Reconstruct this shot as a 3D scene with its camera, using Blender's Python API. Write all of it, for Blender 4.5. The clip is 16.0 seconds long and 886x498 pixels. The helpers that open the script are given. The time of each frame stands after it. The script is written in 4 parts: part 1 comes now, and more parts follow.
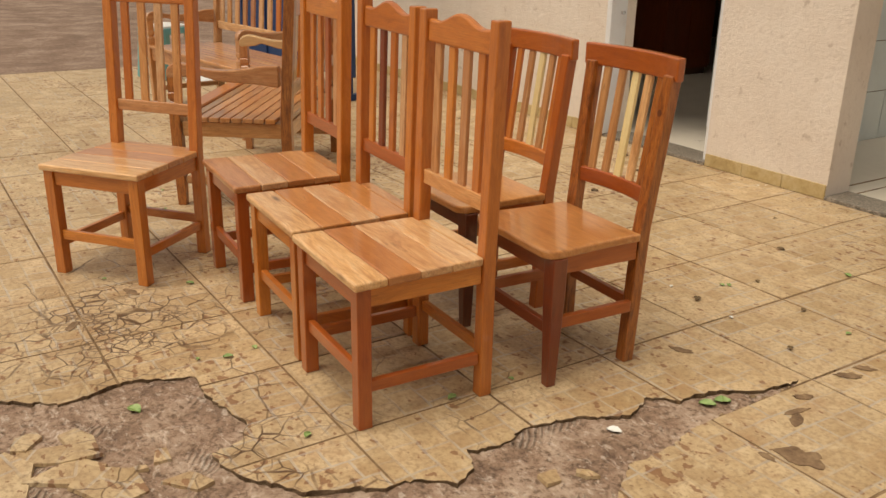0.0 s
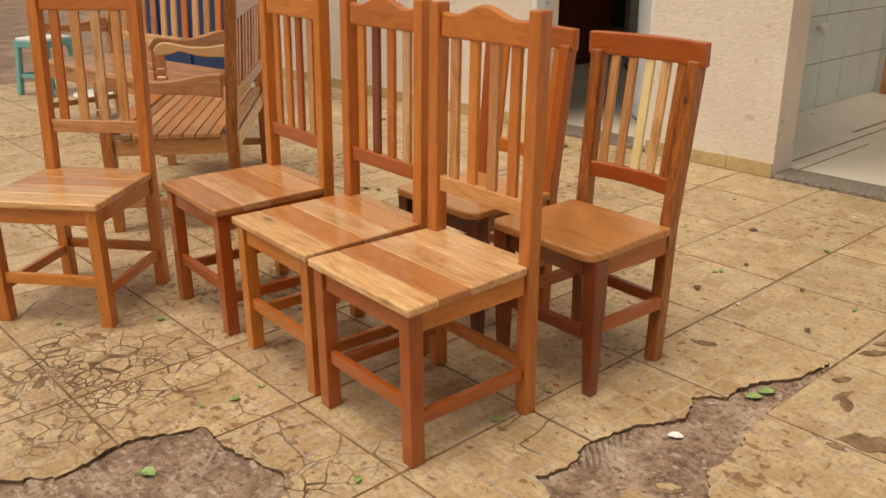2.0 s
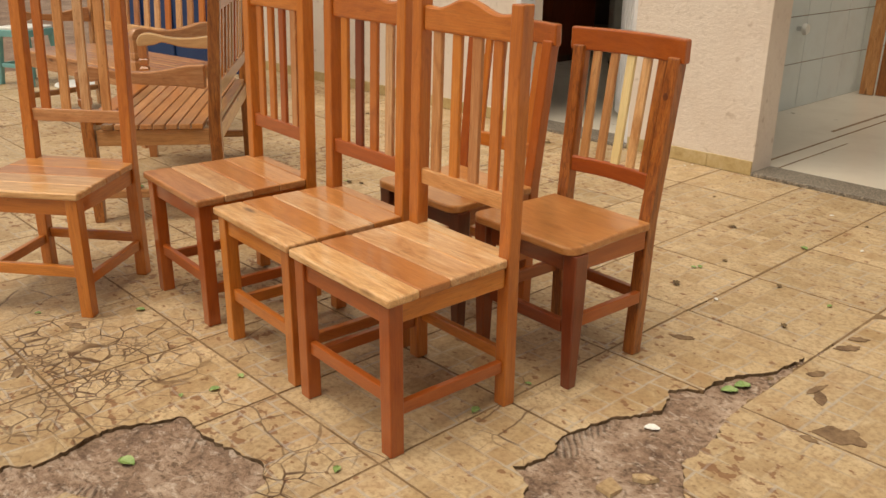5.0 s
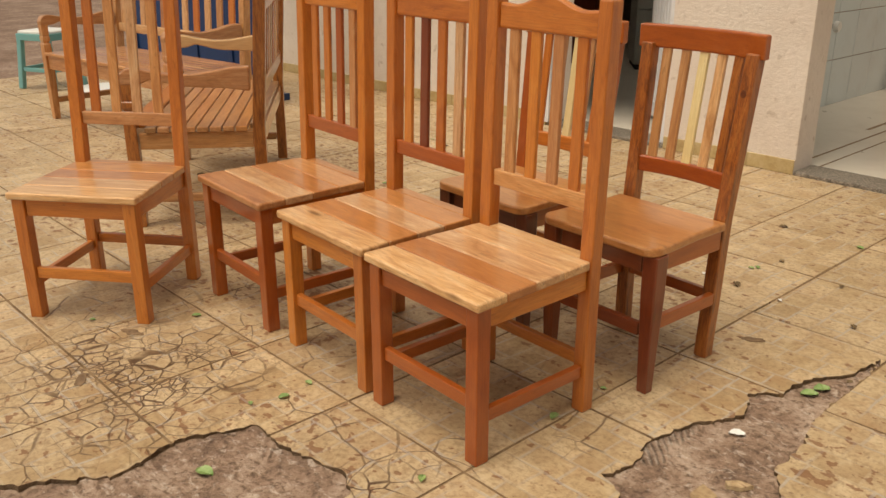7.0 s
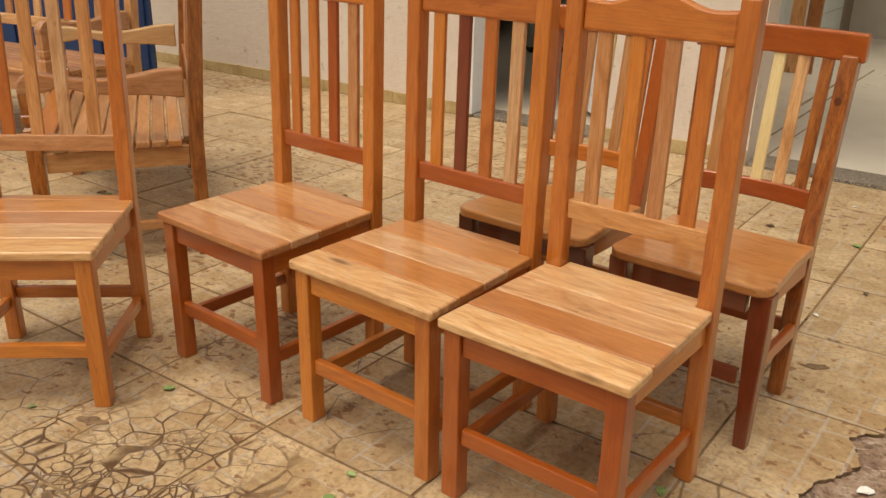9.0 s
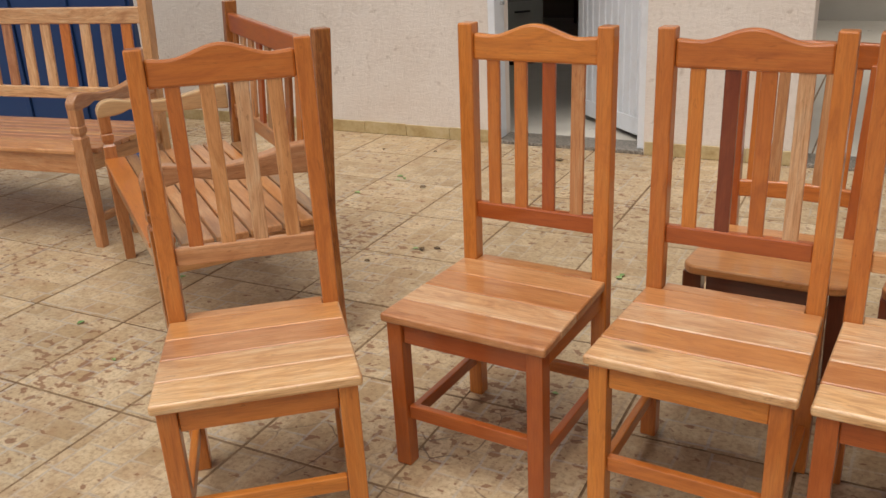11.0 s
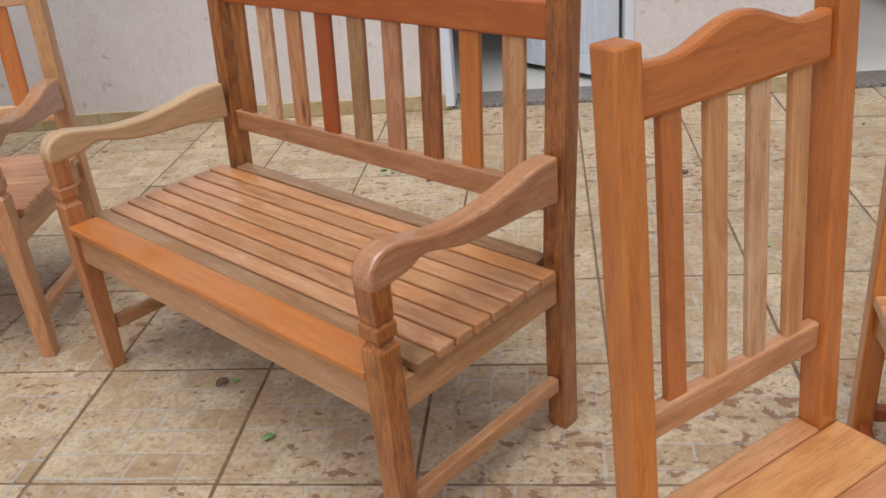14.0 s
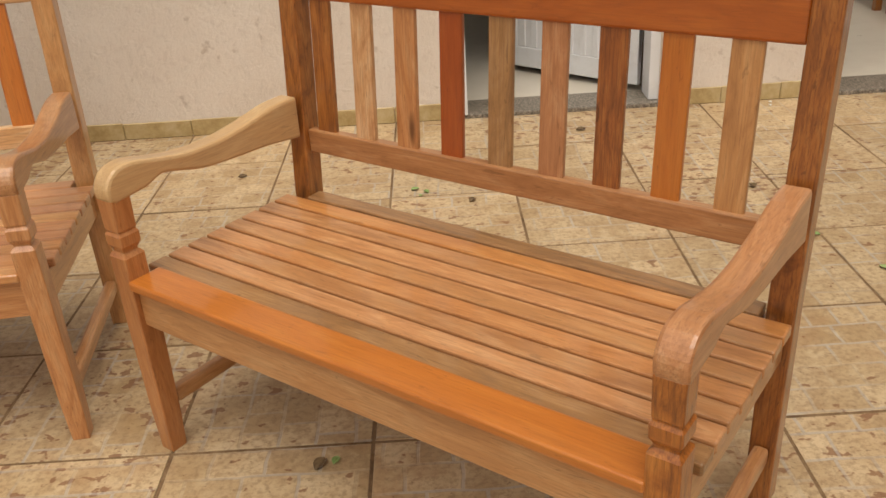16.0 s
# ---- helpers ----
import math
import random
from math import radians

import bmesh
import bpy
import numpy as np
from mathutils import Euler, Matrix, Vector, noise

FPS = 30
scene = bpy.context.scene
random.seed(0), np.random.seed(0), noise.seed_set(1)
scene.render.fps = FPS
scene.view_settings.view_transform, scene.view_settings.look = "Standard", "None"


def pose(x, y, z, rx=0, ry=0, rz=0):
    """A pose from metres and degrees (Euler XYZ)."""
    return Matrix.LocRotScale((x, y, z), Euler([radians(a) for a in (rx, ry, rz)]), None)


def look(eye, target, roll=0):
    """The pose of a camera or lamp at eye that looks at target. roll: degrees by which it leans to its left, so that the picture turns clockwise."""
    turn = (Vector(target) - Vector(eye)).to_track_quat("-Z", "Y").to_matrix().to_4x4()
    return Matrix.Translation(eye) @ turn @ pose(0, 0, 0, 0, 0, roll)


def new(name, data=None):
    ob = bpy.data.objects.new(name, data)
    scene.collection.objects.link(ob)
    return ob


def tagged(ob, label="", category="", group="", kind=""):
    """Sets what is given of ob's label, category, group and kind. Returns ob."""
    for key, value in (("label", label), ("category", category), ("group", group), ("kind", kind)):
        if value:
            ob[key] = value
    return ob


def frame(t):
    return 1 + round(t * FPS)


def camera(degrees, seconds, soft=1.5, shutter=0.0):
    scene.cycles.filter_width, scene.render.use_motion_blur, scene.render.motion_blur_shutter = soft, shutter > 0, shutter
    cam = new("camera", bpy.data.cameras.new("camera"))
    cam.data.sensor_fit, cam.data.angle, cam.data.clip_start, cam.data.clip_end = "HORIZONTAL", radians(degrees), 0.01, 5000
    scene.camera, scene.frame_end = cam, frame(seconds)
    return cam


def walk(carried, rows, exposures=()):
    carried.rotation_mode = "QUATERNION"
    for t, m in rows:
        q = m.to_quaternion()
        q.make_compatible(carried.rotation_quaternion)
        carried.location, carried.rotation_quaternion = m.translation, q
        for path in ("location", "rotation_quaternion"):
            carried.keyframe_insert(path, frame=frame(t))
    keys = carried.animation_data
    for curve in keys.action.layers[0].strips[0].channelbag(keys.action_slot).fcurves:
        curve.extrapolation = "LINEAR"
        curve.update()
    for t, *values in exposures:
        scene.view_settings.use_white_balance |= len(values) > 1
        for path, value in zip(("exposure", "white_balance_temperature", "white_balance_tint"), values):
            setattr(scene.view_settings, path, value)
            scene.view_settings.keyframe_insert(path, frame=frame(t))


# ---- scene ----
cam = camera(53.8, 16.0)
PATH = [
    (0, (2.323, -0.907, 1.294), (0.747, 0.114, 0.607), 1.1),
    (0.5, (2.274, -0.972, 1.278), (0.693, 0.041, 0.59), 1.8),
    (1, (2.13, -0.964, 1.256), (0.586, 0.106, 0.571), 2.4),
    (1.5, (1.964, -0.992, 1.252), (0.447, 0.12, 0.571), 0.7),
    (2, (1.898, -1.135, 1.26), (0.497, 0.115, 0.571), -0.5),
    (2.5, (1.894, -1.196, 1.258), (0.524, 0.082, 0.557), -0.5),
    (3, (1.903, -1.159, 1.258), (0.523, 0.107, 0.558), 2.4),
    (3.5, (1.925, -1.126, 1.259), (0.532, 0.127, 0.559), 1.9),
    (4, (1.922, -1.126, 1.256), (0.528, 0.126, 0.556), 1.0),
    (6.5, (1.848, -1.227, 1.253), (0.488, 0.066, 0.559), 0.6),
    (7, (1.739, -1.256, 1.237), (0.364, 0.02, 0.544), -0.0),
    (7.5, (1.552, -1.206, 1.211), (0.213, 0.109, 0.519), -0.0),
    (8, (1.393, -1.175, 1.2), (0.085, 0.171, 0.507), -0.3),
    (8.2, (1.318, -1.201, 1.206), (0.064, 0.189, 0.501), 0.3),
    (10.5, (0.326, -1.423, 1.333), (-0.591, 0.19, 0.588), -2),
    (11, (0.097, -1.538, 1.368), (-0.775, 0.104, 0.629), -3.1),
    (11.5, (-0.148, -1.458, 1.326), (-1.022, 0.18, 0.58), -4.2),
    (12, (-0.399, -1.362, 1.33), (-1.206, 0.295, 0.554), -5.1),
    (12.5, (-0.745, -1.295, 1.31), (-1.371, 0.427, 0.509), -4.6),
    (13, (-1.03, -1.228, 1.31), (-1.445, 0.538, 0.469), -5.1),
    (13.5, (-1.253, -1.047, 1.317), (-1.576, 0.714, 0.424), -5.5),
    (14, (-1.522, -1.017, 1.33), (-1.768, 0.754, 0.435), -5.4),
    (14.5, (-1.751, -1.021, 1.351), (-1.795, 0.768, 0.457), -3.9),
    (15, (-1.871, -0.919, 1.325), (-1.858, 0.875, 0.44), -3.7),
    (15.5, (-1.957, -0.742, 1.319), (-1.945, 1.043, 0.418), -4.3),
    (16, (-2.107, -0.655, 1.284), (-2.115, 1.127, 0.375), -3.7),
]
EXPOSURES = [(0, 0.36, 7500, 10), (4, 0.36, 7600, 10), (8.2, 0.36, 7500, 10), (10.5, 0.3, 6800, 10), (11, 0.3, 6200, 10), (11.5, 0.3, 5700, 10), (12.5, 0.27, 5900, 10), (13, 0.20, 6300, 10), (13.5, 0.16, 6100, 10), (14, 0.32, 5400, 10), (15, 0.3, 5400, 10), (15.5, 0.28, 6100, 10), (16, 0.3, 7000, 10)]
walk(cam, [(t, look(eye, target, roll)) for t, eye, target, roll in PATH], EXPOSURES)

# ---- world and light: an overcast day ----
world = bpy.data.worlds.new("overcast_sky")
scene.world = world
world.use_nodes = True
wn = world.node_tree
sky = wn.nodes.new("ShaderNodeTexSky")
sky.sky_type = 'NISHITA'
sky.sun_disc = False
sky.sun_elevation = radians(52)
sky.sun_rotation = radians(205)
sky.air_density, sky.dust_density = 1.0, 4.0
grey = wn.nodes.new("ShaderNodeHueSaturation")
grey.inputs["Saturation"].default_value = 0.25
wn.links.new(sky.outputs[0], grey.inputs["Color"])
wn.links.new(grey.outputs[0], wn.nodes["Background"].inputs[0])
wn.nodes["Background"].inputs[1].default_value = 0.064

sun_data = bpy.data.lights.new("sun", 'SUN')
sun_data.energy, sun_data.angle, sun_data.color = 2.0, radians(48), (1.0, 0.94, 0.86)
sun = new("sun", sun_data)
sun.matrix_world = look((0.4, -1.6, 6.0), (0, 0, 0))


# ---- materials ----
def nodes_of(name):
    m = bpy.data.materials.new(name)
    m.use_nodes = True
    t = m.node_tree
    return m, t, t.nodes["Principled BSDF"]


def node(t, kind, **inputs):
    n = t.nodes.new("ShaderNode" + kind)
    for k, v in inputs.items():
        n.inputs[k.replace("_", " ")].default_value = v
    return n


def mix(t, fac, a, b, mode='MIX'):
    n = t.nodes.new("ShaderNodeMix")
    n.data_type, n.blend_type = 'RGBA', mode
    for sock, v in ((n.inputs[0], fac), (n.inputs[6], a), (n.inputs[7], b)):
        if isinstance(v, (int, float)):
            sock.default_value = v
        elif isinstance(v, tuple):
            sock.default_value = (*v, 1.0)
        else:
            t.links.new(v, sock)
    return n.outputs[2]


def ramp(t, fac, *stops):
    n = t.nodes.new("ShaderNodeValToRGB")
    while len(n.color_ramp.elements) < len(stops):
        n.color_ramp.elements.new(0.5)
    for e, (p, c) in zip(n.color_ramp.elements, stops):
        e.position = p
        e.color = (*c, 1.0) if isinstance(c, tuple) else (c, c, c, 1.0)
    t.links.new(fac, n.inputs[0])
    return n.outputs[0]


def math_node(t, op, a, b=0.0):
    n = t.nodes.new("ShaderNodeMath")
    n.operation = op
    for sock, v in zip(n.inputs, (a, b)):
        if isinstance(v, (int, float)):
            sock.default_value = v
        else:
            t.links.new(v, sock)
    return n.outputs[0]


def mapped(t, source, scale, move=None):
    n = t.nodes.new("ShaderNodeMapping")
    n.inputs["Scale"].default_value = scale
    t.links.new(source, n.inputs["Vector"])
    if move is not None:
        t.links.new(move, n.inputs["Location"])
    return n.outputs[0]


def noise_tex(t, vector, scale, detail=4.0, rough=0.55, distort=0.0):
    n = node(t, "TexNoise", Scale=scale, Detail=detail, Roughness=rough, Distortion=distort)
    t.links.new(vector, n.inputs["Vector"])
    return n.outputs["Fac"]


def bump(t, bsdf, height, strength, distance):
    n = node(t, "Bump", Strength=strength, Distance=distance)
    t.links.new(height, n.inputs["Height"])
    t.links.new(n.outputs[0], bsdf.inputs["Normal"])


def wood(name, dark, mid, light, gloss=0.3, figure=1.0, grain=0.55):
    """Varnished timber with the grain along each piece's own x axis."""
    m, t, b = nodes_of(name)
    coord = t.nodes.new("ShaderNodeTexCoord").outputs["Object"]
    info = t.nodes.new("ShaderNodeObjectInfo")
    spread = t.nodes.new("ShaderNodeCombineXYZ")
    for i, k in enumerate((37.0, 53.0, 71.0)):
        t.links.new(math_node(t, 'MULTIPLY', info.outputs["Random"], k), spread.inputs[i])
    broad = noise_tex(t, mapped(t, coord, (3.2, 15.0, 15.0), spread.outputs[0]), 1.0, 7.0, 0.62, 2.4 * figure)
    rings = t.nodes.new("ShaderNodeTexWave")
    rings.wave_type, rings.bands_direction = 'BANDS', 'DIAGONAL'
    for k, v in (("Scale", 1.0), ("Distortion", 5.0 * figure), ("Detail", 3.0), ("Detail Scale", 1.2)):
        rings.inputs[k].default_value = v
    t.links.new(mapped(t, coord, (1.3, 17.0, 17.0), spread.outputs[0]), rings.inputs["Vector"])
    fine = noise_tex(t, mapped(t, coord, (9.0, 260.0, 260.0), spread.outputs[0]), 1.0, 3.0, 0.6)
    pores = noise_tex(t, mapped(t, coord, (16.0, 420.0, 420.0), spread.outputs[0]), 1.0, 2.0, 0.7)
    body = mix(t, 0.05, broad, rings.outputs["Fac"])
    colour = ramp(t, body, (0.30, tuple(b_ + (a - b_) * min(0.75, 0.85 * grain) for a, b_ in zip(dark, mid))), (0.5, mid), (0.68, tuple(b_ + (a - b_) * min(0.85, 1.0 * grain) for a, b_ in zip(light, mid))))
    lines = ramp(t, noise_tex(t, mapped(t, coord, (9.0, 80.0, 80.0), spread.outputs[0]), 1.0, 6.0, 0.72, 1.4 * figure), (0.50, 0.0), (0.66, 1.0))
    colour = mix(t, math_node(t, 'MULTIPLY', lines, 0.42 * grain), colour, dark)
    thin = ramp(t, math_node(t, 'ADD', fine, math_node(t, 'MULTIPLY', math_node(t, 'SUBTRACT', broad, 0.5), 0.5)), (0.50, 0.0), (0.64, 1.0))
    colour = mix(t, math_node(t, 'MULTIPLY', thin, 0.34 * grain), colour, tuple(c * 0.7 for c in dark))
    streak = ramp(t, noise_tex(t, mapped(t, coord, (24.0, 105.0, 105.0), spread.outputs[0]), 1.0, 3.0, 0.55, 0.8), (0.655, 0.0), (0.69, 1.0))
    colour = mix(t, math_node(t, 'MULTIPLY', streak, min(0.85, 0.40 * grain)), colour, tuple(c * 0.3 for c in dark))
    colour = mix(t, math_node(t, 'MULTIPLY', ramp(t, pores, (0.58, 0.0), (0.70, 1.0)), 0.36 * grain), colour, tuple(c * 0.45 for c in dark))
    # a few dark knots
    eye = t.nodes.new("ShaderNodeTexVoronoi")
    eye.inputs["Scale"].default_value = 1.0
    t.links.new(mapped(t, coord, (4.5, 17.0, 17.0), spread.outputs[0]), eye.inputs["Vector"])
    pick = t.nodes.new("ShaderNodeSeparateColor")
    t.links.new(eye.outputs["Color"], pick.inputs[0])
    knot = math_node(t, 'MULTIPLY', ramp(t, math_node(t, 'ADD', eye.outputs["Distance"], math_node(t, 'MULTIPLY', fine, 0.10)), (0.13, 1.0), (0.27, 0.0)), ramp(t, pick.outputs[0], (0.92, 0.0), (0.94, 1.0)))
    colour = mix(t, math_node(t, 'MULTIPLY', knot, 0.8), colour, tuple(c * 0.3 for c in dark))
    tone = t.nodes.new("ShaderNodeHueSaturation")
    t.links.new(colour, tone.inputs["Color"])
    t.links.new(math_node(t, 'ADD', 0.90, math_node(t, 'MULTIPLY', info.outputs["Random"], 0.24)), tone.inputs["Value"])
    t.links.new(math_node(t, 'ADD', 0.498, math_node(t, 'MULTIPLY', info.outputs["Random"], 0.008)), tone.inputs["Hue"])
    t.links.new(tone.outputs[0], b.inputs["Base Color"])
    t.links.new(math_node(t, 'ADD', gloss, math_node(t, 'MULTIPLY', broad, 0.16)), b.inputs["Roughness"])
    b.inputs["Coat Weight"].default_value = 0.8
    b.inputs["Coat Roughness"].default_value = 0.12
    b.inputs["Specular IOR Level"].default_value = 0.38
    bump(t, b, mix(t, 0.4, fine, lines), 0.14, 0.0012)
    return m


W = {
    "amber": wood("amber_timber", (0.30, 0.095, 0.024), (0.56, 0.245, 0.090), (0.68, 0.37, 0.17), 0.28, 1.0, 0.75),
    "honey": wood("honey_timber", (0.34, 0.130, 0.042), (0.67, 0.375, 0.175), (0.80, 0.55, 0.32), 0.26, 1.0, 0.85),
    "orange": wood("orange_timber", (0.24, 0.052, 0.010), (0.555, 0.166, 0.026), (0.66, 0.24, 0.048), 0.28, 1.0, 0.5),
    "red": wood("red_timber", (0.085, 0.016, 0.006), (0.195, 0.036, 0.010), (0.28, 0.062, 0.016), 0.28, 1.0, 0.4),
    "russet": wood("russet_timber", (0.18, 0.034, 0.007), (0.39, 0.084, 0.013), (0.53, 0.140, 0.024), 0.28, 1.0, 0.4),
    "chestnut": wood("chestnut_timber", (0.075, 0.018, 0.005), (0.37, 0.105, 0.019), (0.52, 0.180, 0.038), 0.3, 1.6, 1.1),
    "caramel": wood("caramel_timber", (0.31, 0.098, 0.026), (0.525, 0.212, 0.066), (0.63, 0.30, 0.11), 0.24, 1.0, 0.7),
    "vivid": wood("vivid_orange_timber", (0.36, 0.105, 0.016), (0.56, 0.178, 0.026), (0.66, 0.25, 0.045), 0.26, 0.6),
    "umber": wood("umber_timber", (0.16, 0.075, 0.033), (0.33, 0.160, 0.062), (0.44, 0.24, 0.11), 0.34, 1.2, 0.8),
    "dark": wood("dark_timber", (0.06, 0.015, 0.007), (0.125, 0.029, 0.010), (0.19, 0.052, 0.017)),
    "pale": wood("pale_timber", (0.60, 0.44, 0.20), (0.74, 0.59, 0.30), (0.82, 0.69, 0.40)),
    "tan": wood("tan_timber", (0.28, 0.110, 0.040), (0.50, 0.232, 0.088), (0.63, 0.35, 0.16), 0.32, 1.0, 0.75),
    "pink": wood("pink_timber", (0.30, 0.115, 0.045), (0.49, 0.215, 0.092), (0.62, 0.33, 0.165), 0.30, 1.2, 0.8),
    "ash": wood("ash_timber", (0.42, 0.24, 0.11), (0.58, 0.36, 0.17), (0.70, 0.48, 0.25), 0.36),
    "brown": wood("brown_timber", (0.105, 0.030, 0.009), (0.35, 0.112, 0.023), (0.47, 0.18, 0.044), 0.36, 1.6, 1.1),
}

TILE = 0.46


def tile_material():
    """Cream floor tile printed with small uneven stone blocks, stained and worn."""
    m, t, b = nodes_of("cream_floor_tile")
    geo = t.nodes.new("ShaderNodeNewGeometry").outputs["Position"]
    info = t.nodes.new("ShaderNodeObjectInfo")
    coord = t.nodes.new("ShaderNodeTexCoord").outputs["Object"]
    spread = t.nodes.new("ShaderNodeCombineXYZ")
    t.links.new(math_node(t, 'MULTIPLY', info.outputs["Random"], 9.0), spread.inputs[0])
    t.links.new(math_node(t, 'MULTIPLY', info.outputs["Random"], 23.0), spread.inputs[1])
    # printed blocks
    brick = t.nodes.new("ShaderNodeTexBrick")
    brick.offset, brick.squash, brick.squash_frequency, brick.offset_frequency = 0.37, 0.62, 3, 2
    for k, v in (("Scale", 1.0), ("Mortar Size", 0.0048), ("Mortar Smooth", 0.35), ("Bias", 0.0), ("Brick Width", 0.125), ("Row Height", 0.088)):
        brick.inputs[k].default_value = v
    brick.inputs["Color1"].default_value = (0.37, 0.255, 0.12, 1)
    brick.inputs["Color2"].default_value = (0.61, 0.485, 0.285, 1)
    brick.inputs["Mortar"].default_value = (0.47, 0.36, 0.20, 1)
    wob = node(t, "TexNoise", Scale=9.0, Detail=2.0)
    t.links.new(geo, wob.inputs["Vector"])
    shift = t.nodes.new("ShaderNodeVectorMath")
    shift.operation = 'MULTIPLY_ADD'
    t.links.new(wob.outputs["Color"], shift.inputs[0])
    shift.inputs[1].default_value = (0.018, 0.018, 0.0)
    swap = t.nodes.new("ShaderNodeVectorRotate")
    swap.rotation_type = 'Z_AXIS'
    t.links.new(mapped(t, coord, (1, 1, 1), spread.outputs[0]), swap.inputs["Vector"])
    t.links.new(math_node(t, 'MULTIPLY', math_node(t, 'ROUND', math_node(t, 'FRACT', math_node(t, 'MULTIPLY', info.outputs["Random"], 7.0))), math.pi / 2), swap.inputs["Angle"])
    t.links.new(swap.outputs[0], shift.inputs[2])
    t.links.new(shift.outputs[0], brick.inputs["Vector"])
    base = mix(t, 0.78, (0.50, 0.38, 0.20), brick.outputs["Color"])
    cloud = noise_tex(t, geo, 3.2, 6.0, 0.62)
    base = mix(t, ramp(t, cloud, (0.42, 0.0), (0.70, 0.6)), base, (0.58, 0.47, 0.29), 'MIX')
    grit = noise_tex(t, geo, 60.0, 4.0, 0.7)
    base = mix(t, math_node(t, 'MULTIPLY', ramp(t, grit, (0.36, 1.0), (0.54, 0.0)), 0.62), base, (0.24, 0.155, 0.075))
    mottle = noise_tex(t, geo, 13.0, 5.0, 0.68, 0.3)
    base = mix(t, math_node(t, 'MULTIPLY', ramp(t, mottle, (0.46, 0.0), (0.66, 1.0)), 0.42), base, (0.30, 0.185, 0.08))
    base = mix(t, math_node(t, 'MULTIPLY', ramp(t, mottle, (0.32, 1.0), (0.44, 0.0)), 0.4), base, (0.66, 0.56, 0.36))
    # small brown blotches, thicker in some areas
    where = noise_tex(t, geo, 1.1, 3.0, 0.6)
    blot = noise_tex(t, mapped(t, geo, (1.0, 1.3, 1.0)), 24.0, 3.0, 0.5, 0.15)
    blot = ramp(t, math_node(t, 'ADD', blot, math_node(t, 'MULTIPLY', where, 0.55)), (0.895, 0.0), (0.925, 1.0))
    base = mix(t, math_node(t, 'MULTIPLY', blot, 0.78), base, (0.20, 0.088, 0.036))
    speck = ramp(t, math_node(t, 'ADD', noise_tex(t, geo, 75.0, 2.0, 0.5, 0.4), math_node(t, 'MULTIPLY', where, 0.25)), (0.80, 0.0), (0.84, 1.0))
    base = mix(t, math_node(t, 'MULTIPLY', speck, 0.6), base, (0.14, 0.075, 0.035))
    film = ramp(t, noise_tex(t, geo, 5.5, 5.0, 0.7), (0.52, 0.0), (0.72, 1.0))
    base = mix(t, math_node(t, 'MULTIPLY', film, 0.36), base, (0.35, 0.185, 0.078))
    base = mix(t, math_node(t, 'MULTIPLY', brick.outputs["Fac"], math_node(t, 'MULTIPLY', ramp(t, noise_tex(t, geo, 5.0, 2.0), (0.40, 0.1), (0.60, 1.0)), 0.5)), base, (0.43, 0.42, 0.37))
    # crazed cracks in one worn area
    area = t.nodes.new("ShaderNodeVectorMath")
    area.operation = 'DISTANCE'
    t.links.new(mapped(t, geo, (1.0, 1.15, 1.0)), area.inputs[0])
    area.inputs[1].default_value = (-0.56, -0.42, 0.0)
    beside = t.nodes.new("ShaderNodeVectorMath")
    beside.operation = 'DISTANCE'
    t.links.new(geo, beside.inputs[0])
    beside.inputs[1].default_value = (0.40, -0.22, 0.0)
    zone = math_node(t, 'ADD', math_node(t, 'MINIMUM', area.outputs["Value"], math_node(t, 'ADD', beside.outputs["Value"], 0.20)), math_node(t, 'MULTIPLY', math_node(t, 'SUBTRACT', noise_tex(t, geo, 3.0), 0.5), 0.7))
    cells = t.nodes.new("ShaderNodeTexVoronoi")
    cells.feature = 'DISTANCE_TO_EDGE'
    cells.inputs["Scale"].default_value = 15.0
    bend = t.nodes.new("ShaderNodeVectorMath")
    bend.operation = 'MULTIPLY_ADD'
    t.links.new(wob.outputs["Color"], bend.inputs[0])
    bend.inputs[1].default_value = (0.045, 0.045, 0.0)
    t.links.new(geo, bend.inputs[2])
    t.links.new(bend.outputs[0], cells.inputs["Vector"])
    crack = math_node(t, 'MULTIPLY', ramp(t, cells.outputs["Distance"], (0.020, 1.0), (0.052, 0.0)), math_node(t, 'MULTIPLY', ramp(t, noise_tex(t, geo, 7.0, 2.0), (0.36, 0.25), (0.54, 1.0)), ramp(t, zone, (0.30, 1.0), (0.48, 0.0))))
    shards = t.nodes.new("ShaderNodeTexVoronoi")
    shards.feature = 'DISTANCE_TO_EDGE'
    shards.inputs["Scale"].default_value = 31.0
    t.links.new(bend.outputs[0], shards.inputs["Vector"])
    crushed = math_node(t, 'MULTIPLY', ramp(t, shards.outputs["Distance"], (0.028, 1.0), (0.08, 0.0)), math_node(t, 'MULTIPLY', ramp(t, noise_tex(t, geo, 6.0, 2.0), (0.46, 0.0), (0.54, 1.0)), ramp(t, zone, (0.16, 1.0), (0.34, 0.0))))
    crack = math_node(t, 'MAXIMUM', crack, crushed)
    wide = t.nodes.new("ShaderNodeTexVoronoi")
    wide.feature = 'DISTANCE_TO_EDGE'
    wide.inputs["Scale"].default_value = 5.2
    t.links.new(bend.outputs[0], wide.inputs["Vector"])
    few = math_node(t, 'MULTIPLY', ramp(t, wide.outputs["Distance"], (0.006, 1.0), (0.014, 0.0)), math_node(t, 'MULTIPLY', ramp(t, noise_tex(t, geo, 4.0, 2.0), (0.46, 0.0), (0.56, 1.0)), ramp(t, zone, (0.9, 1.0), (1.35, 0.0))))
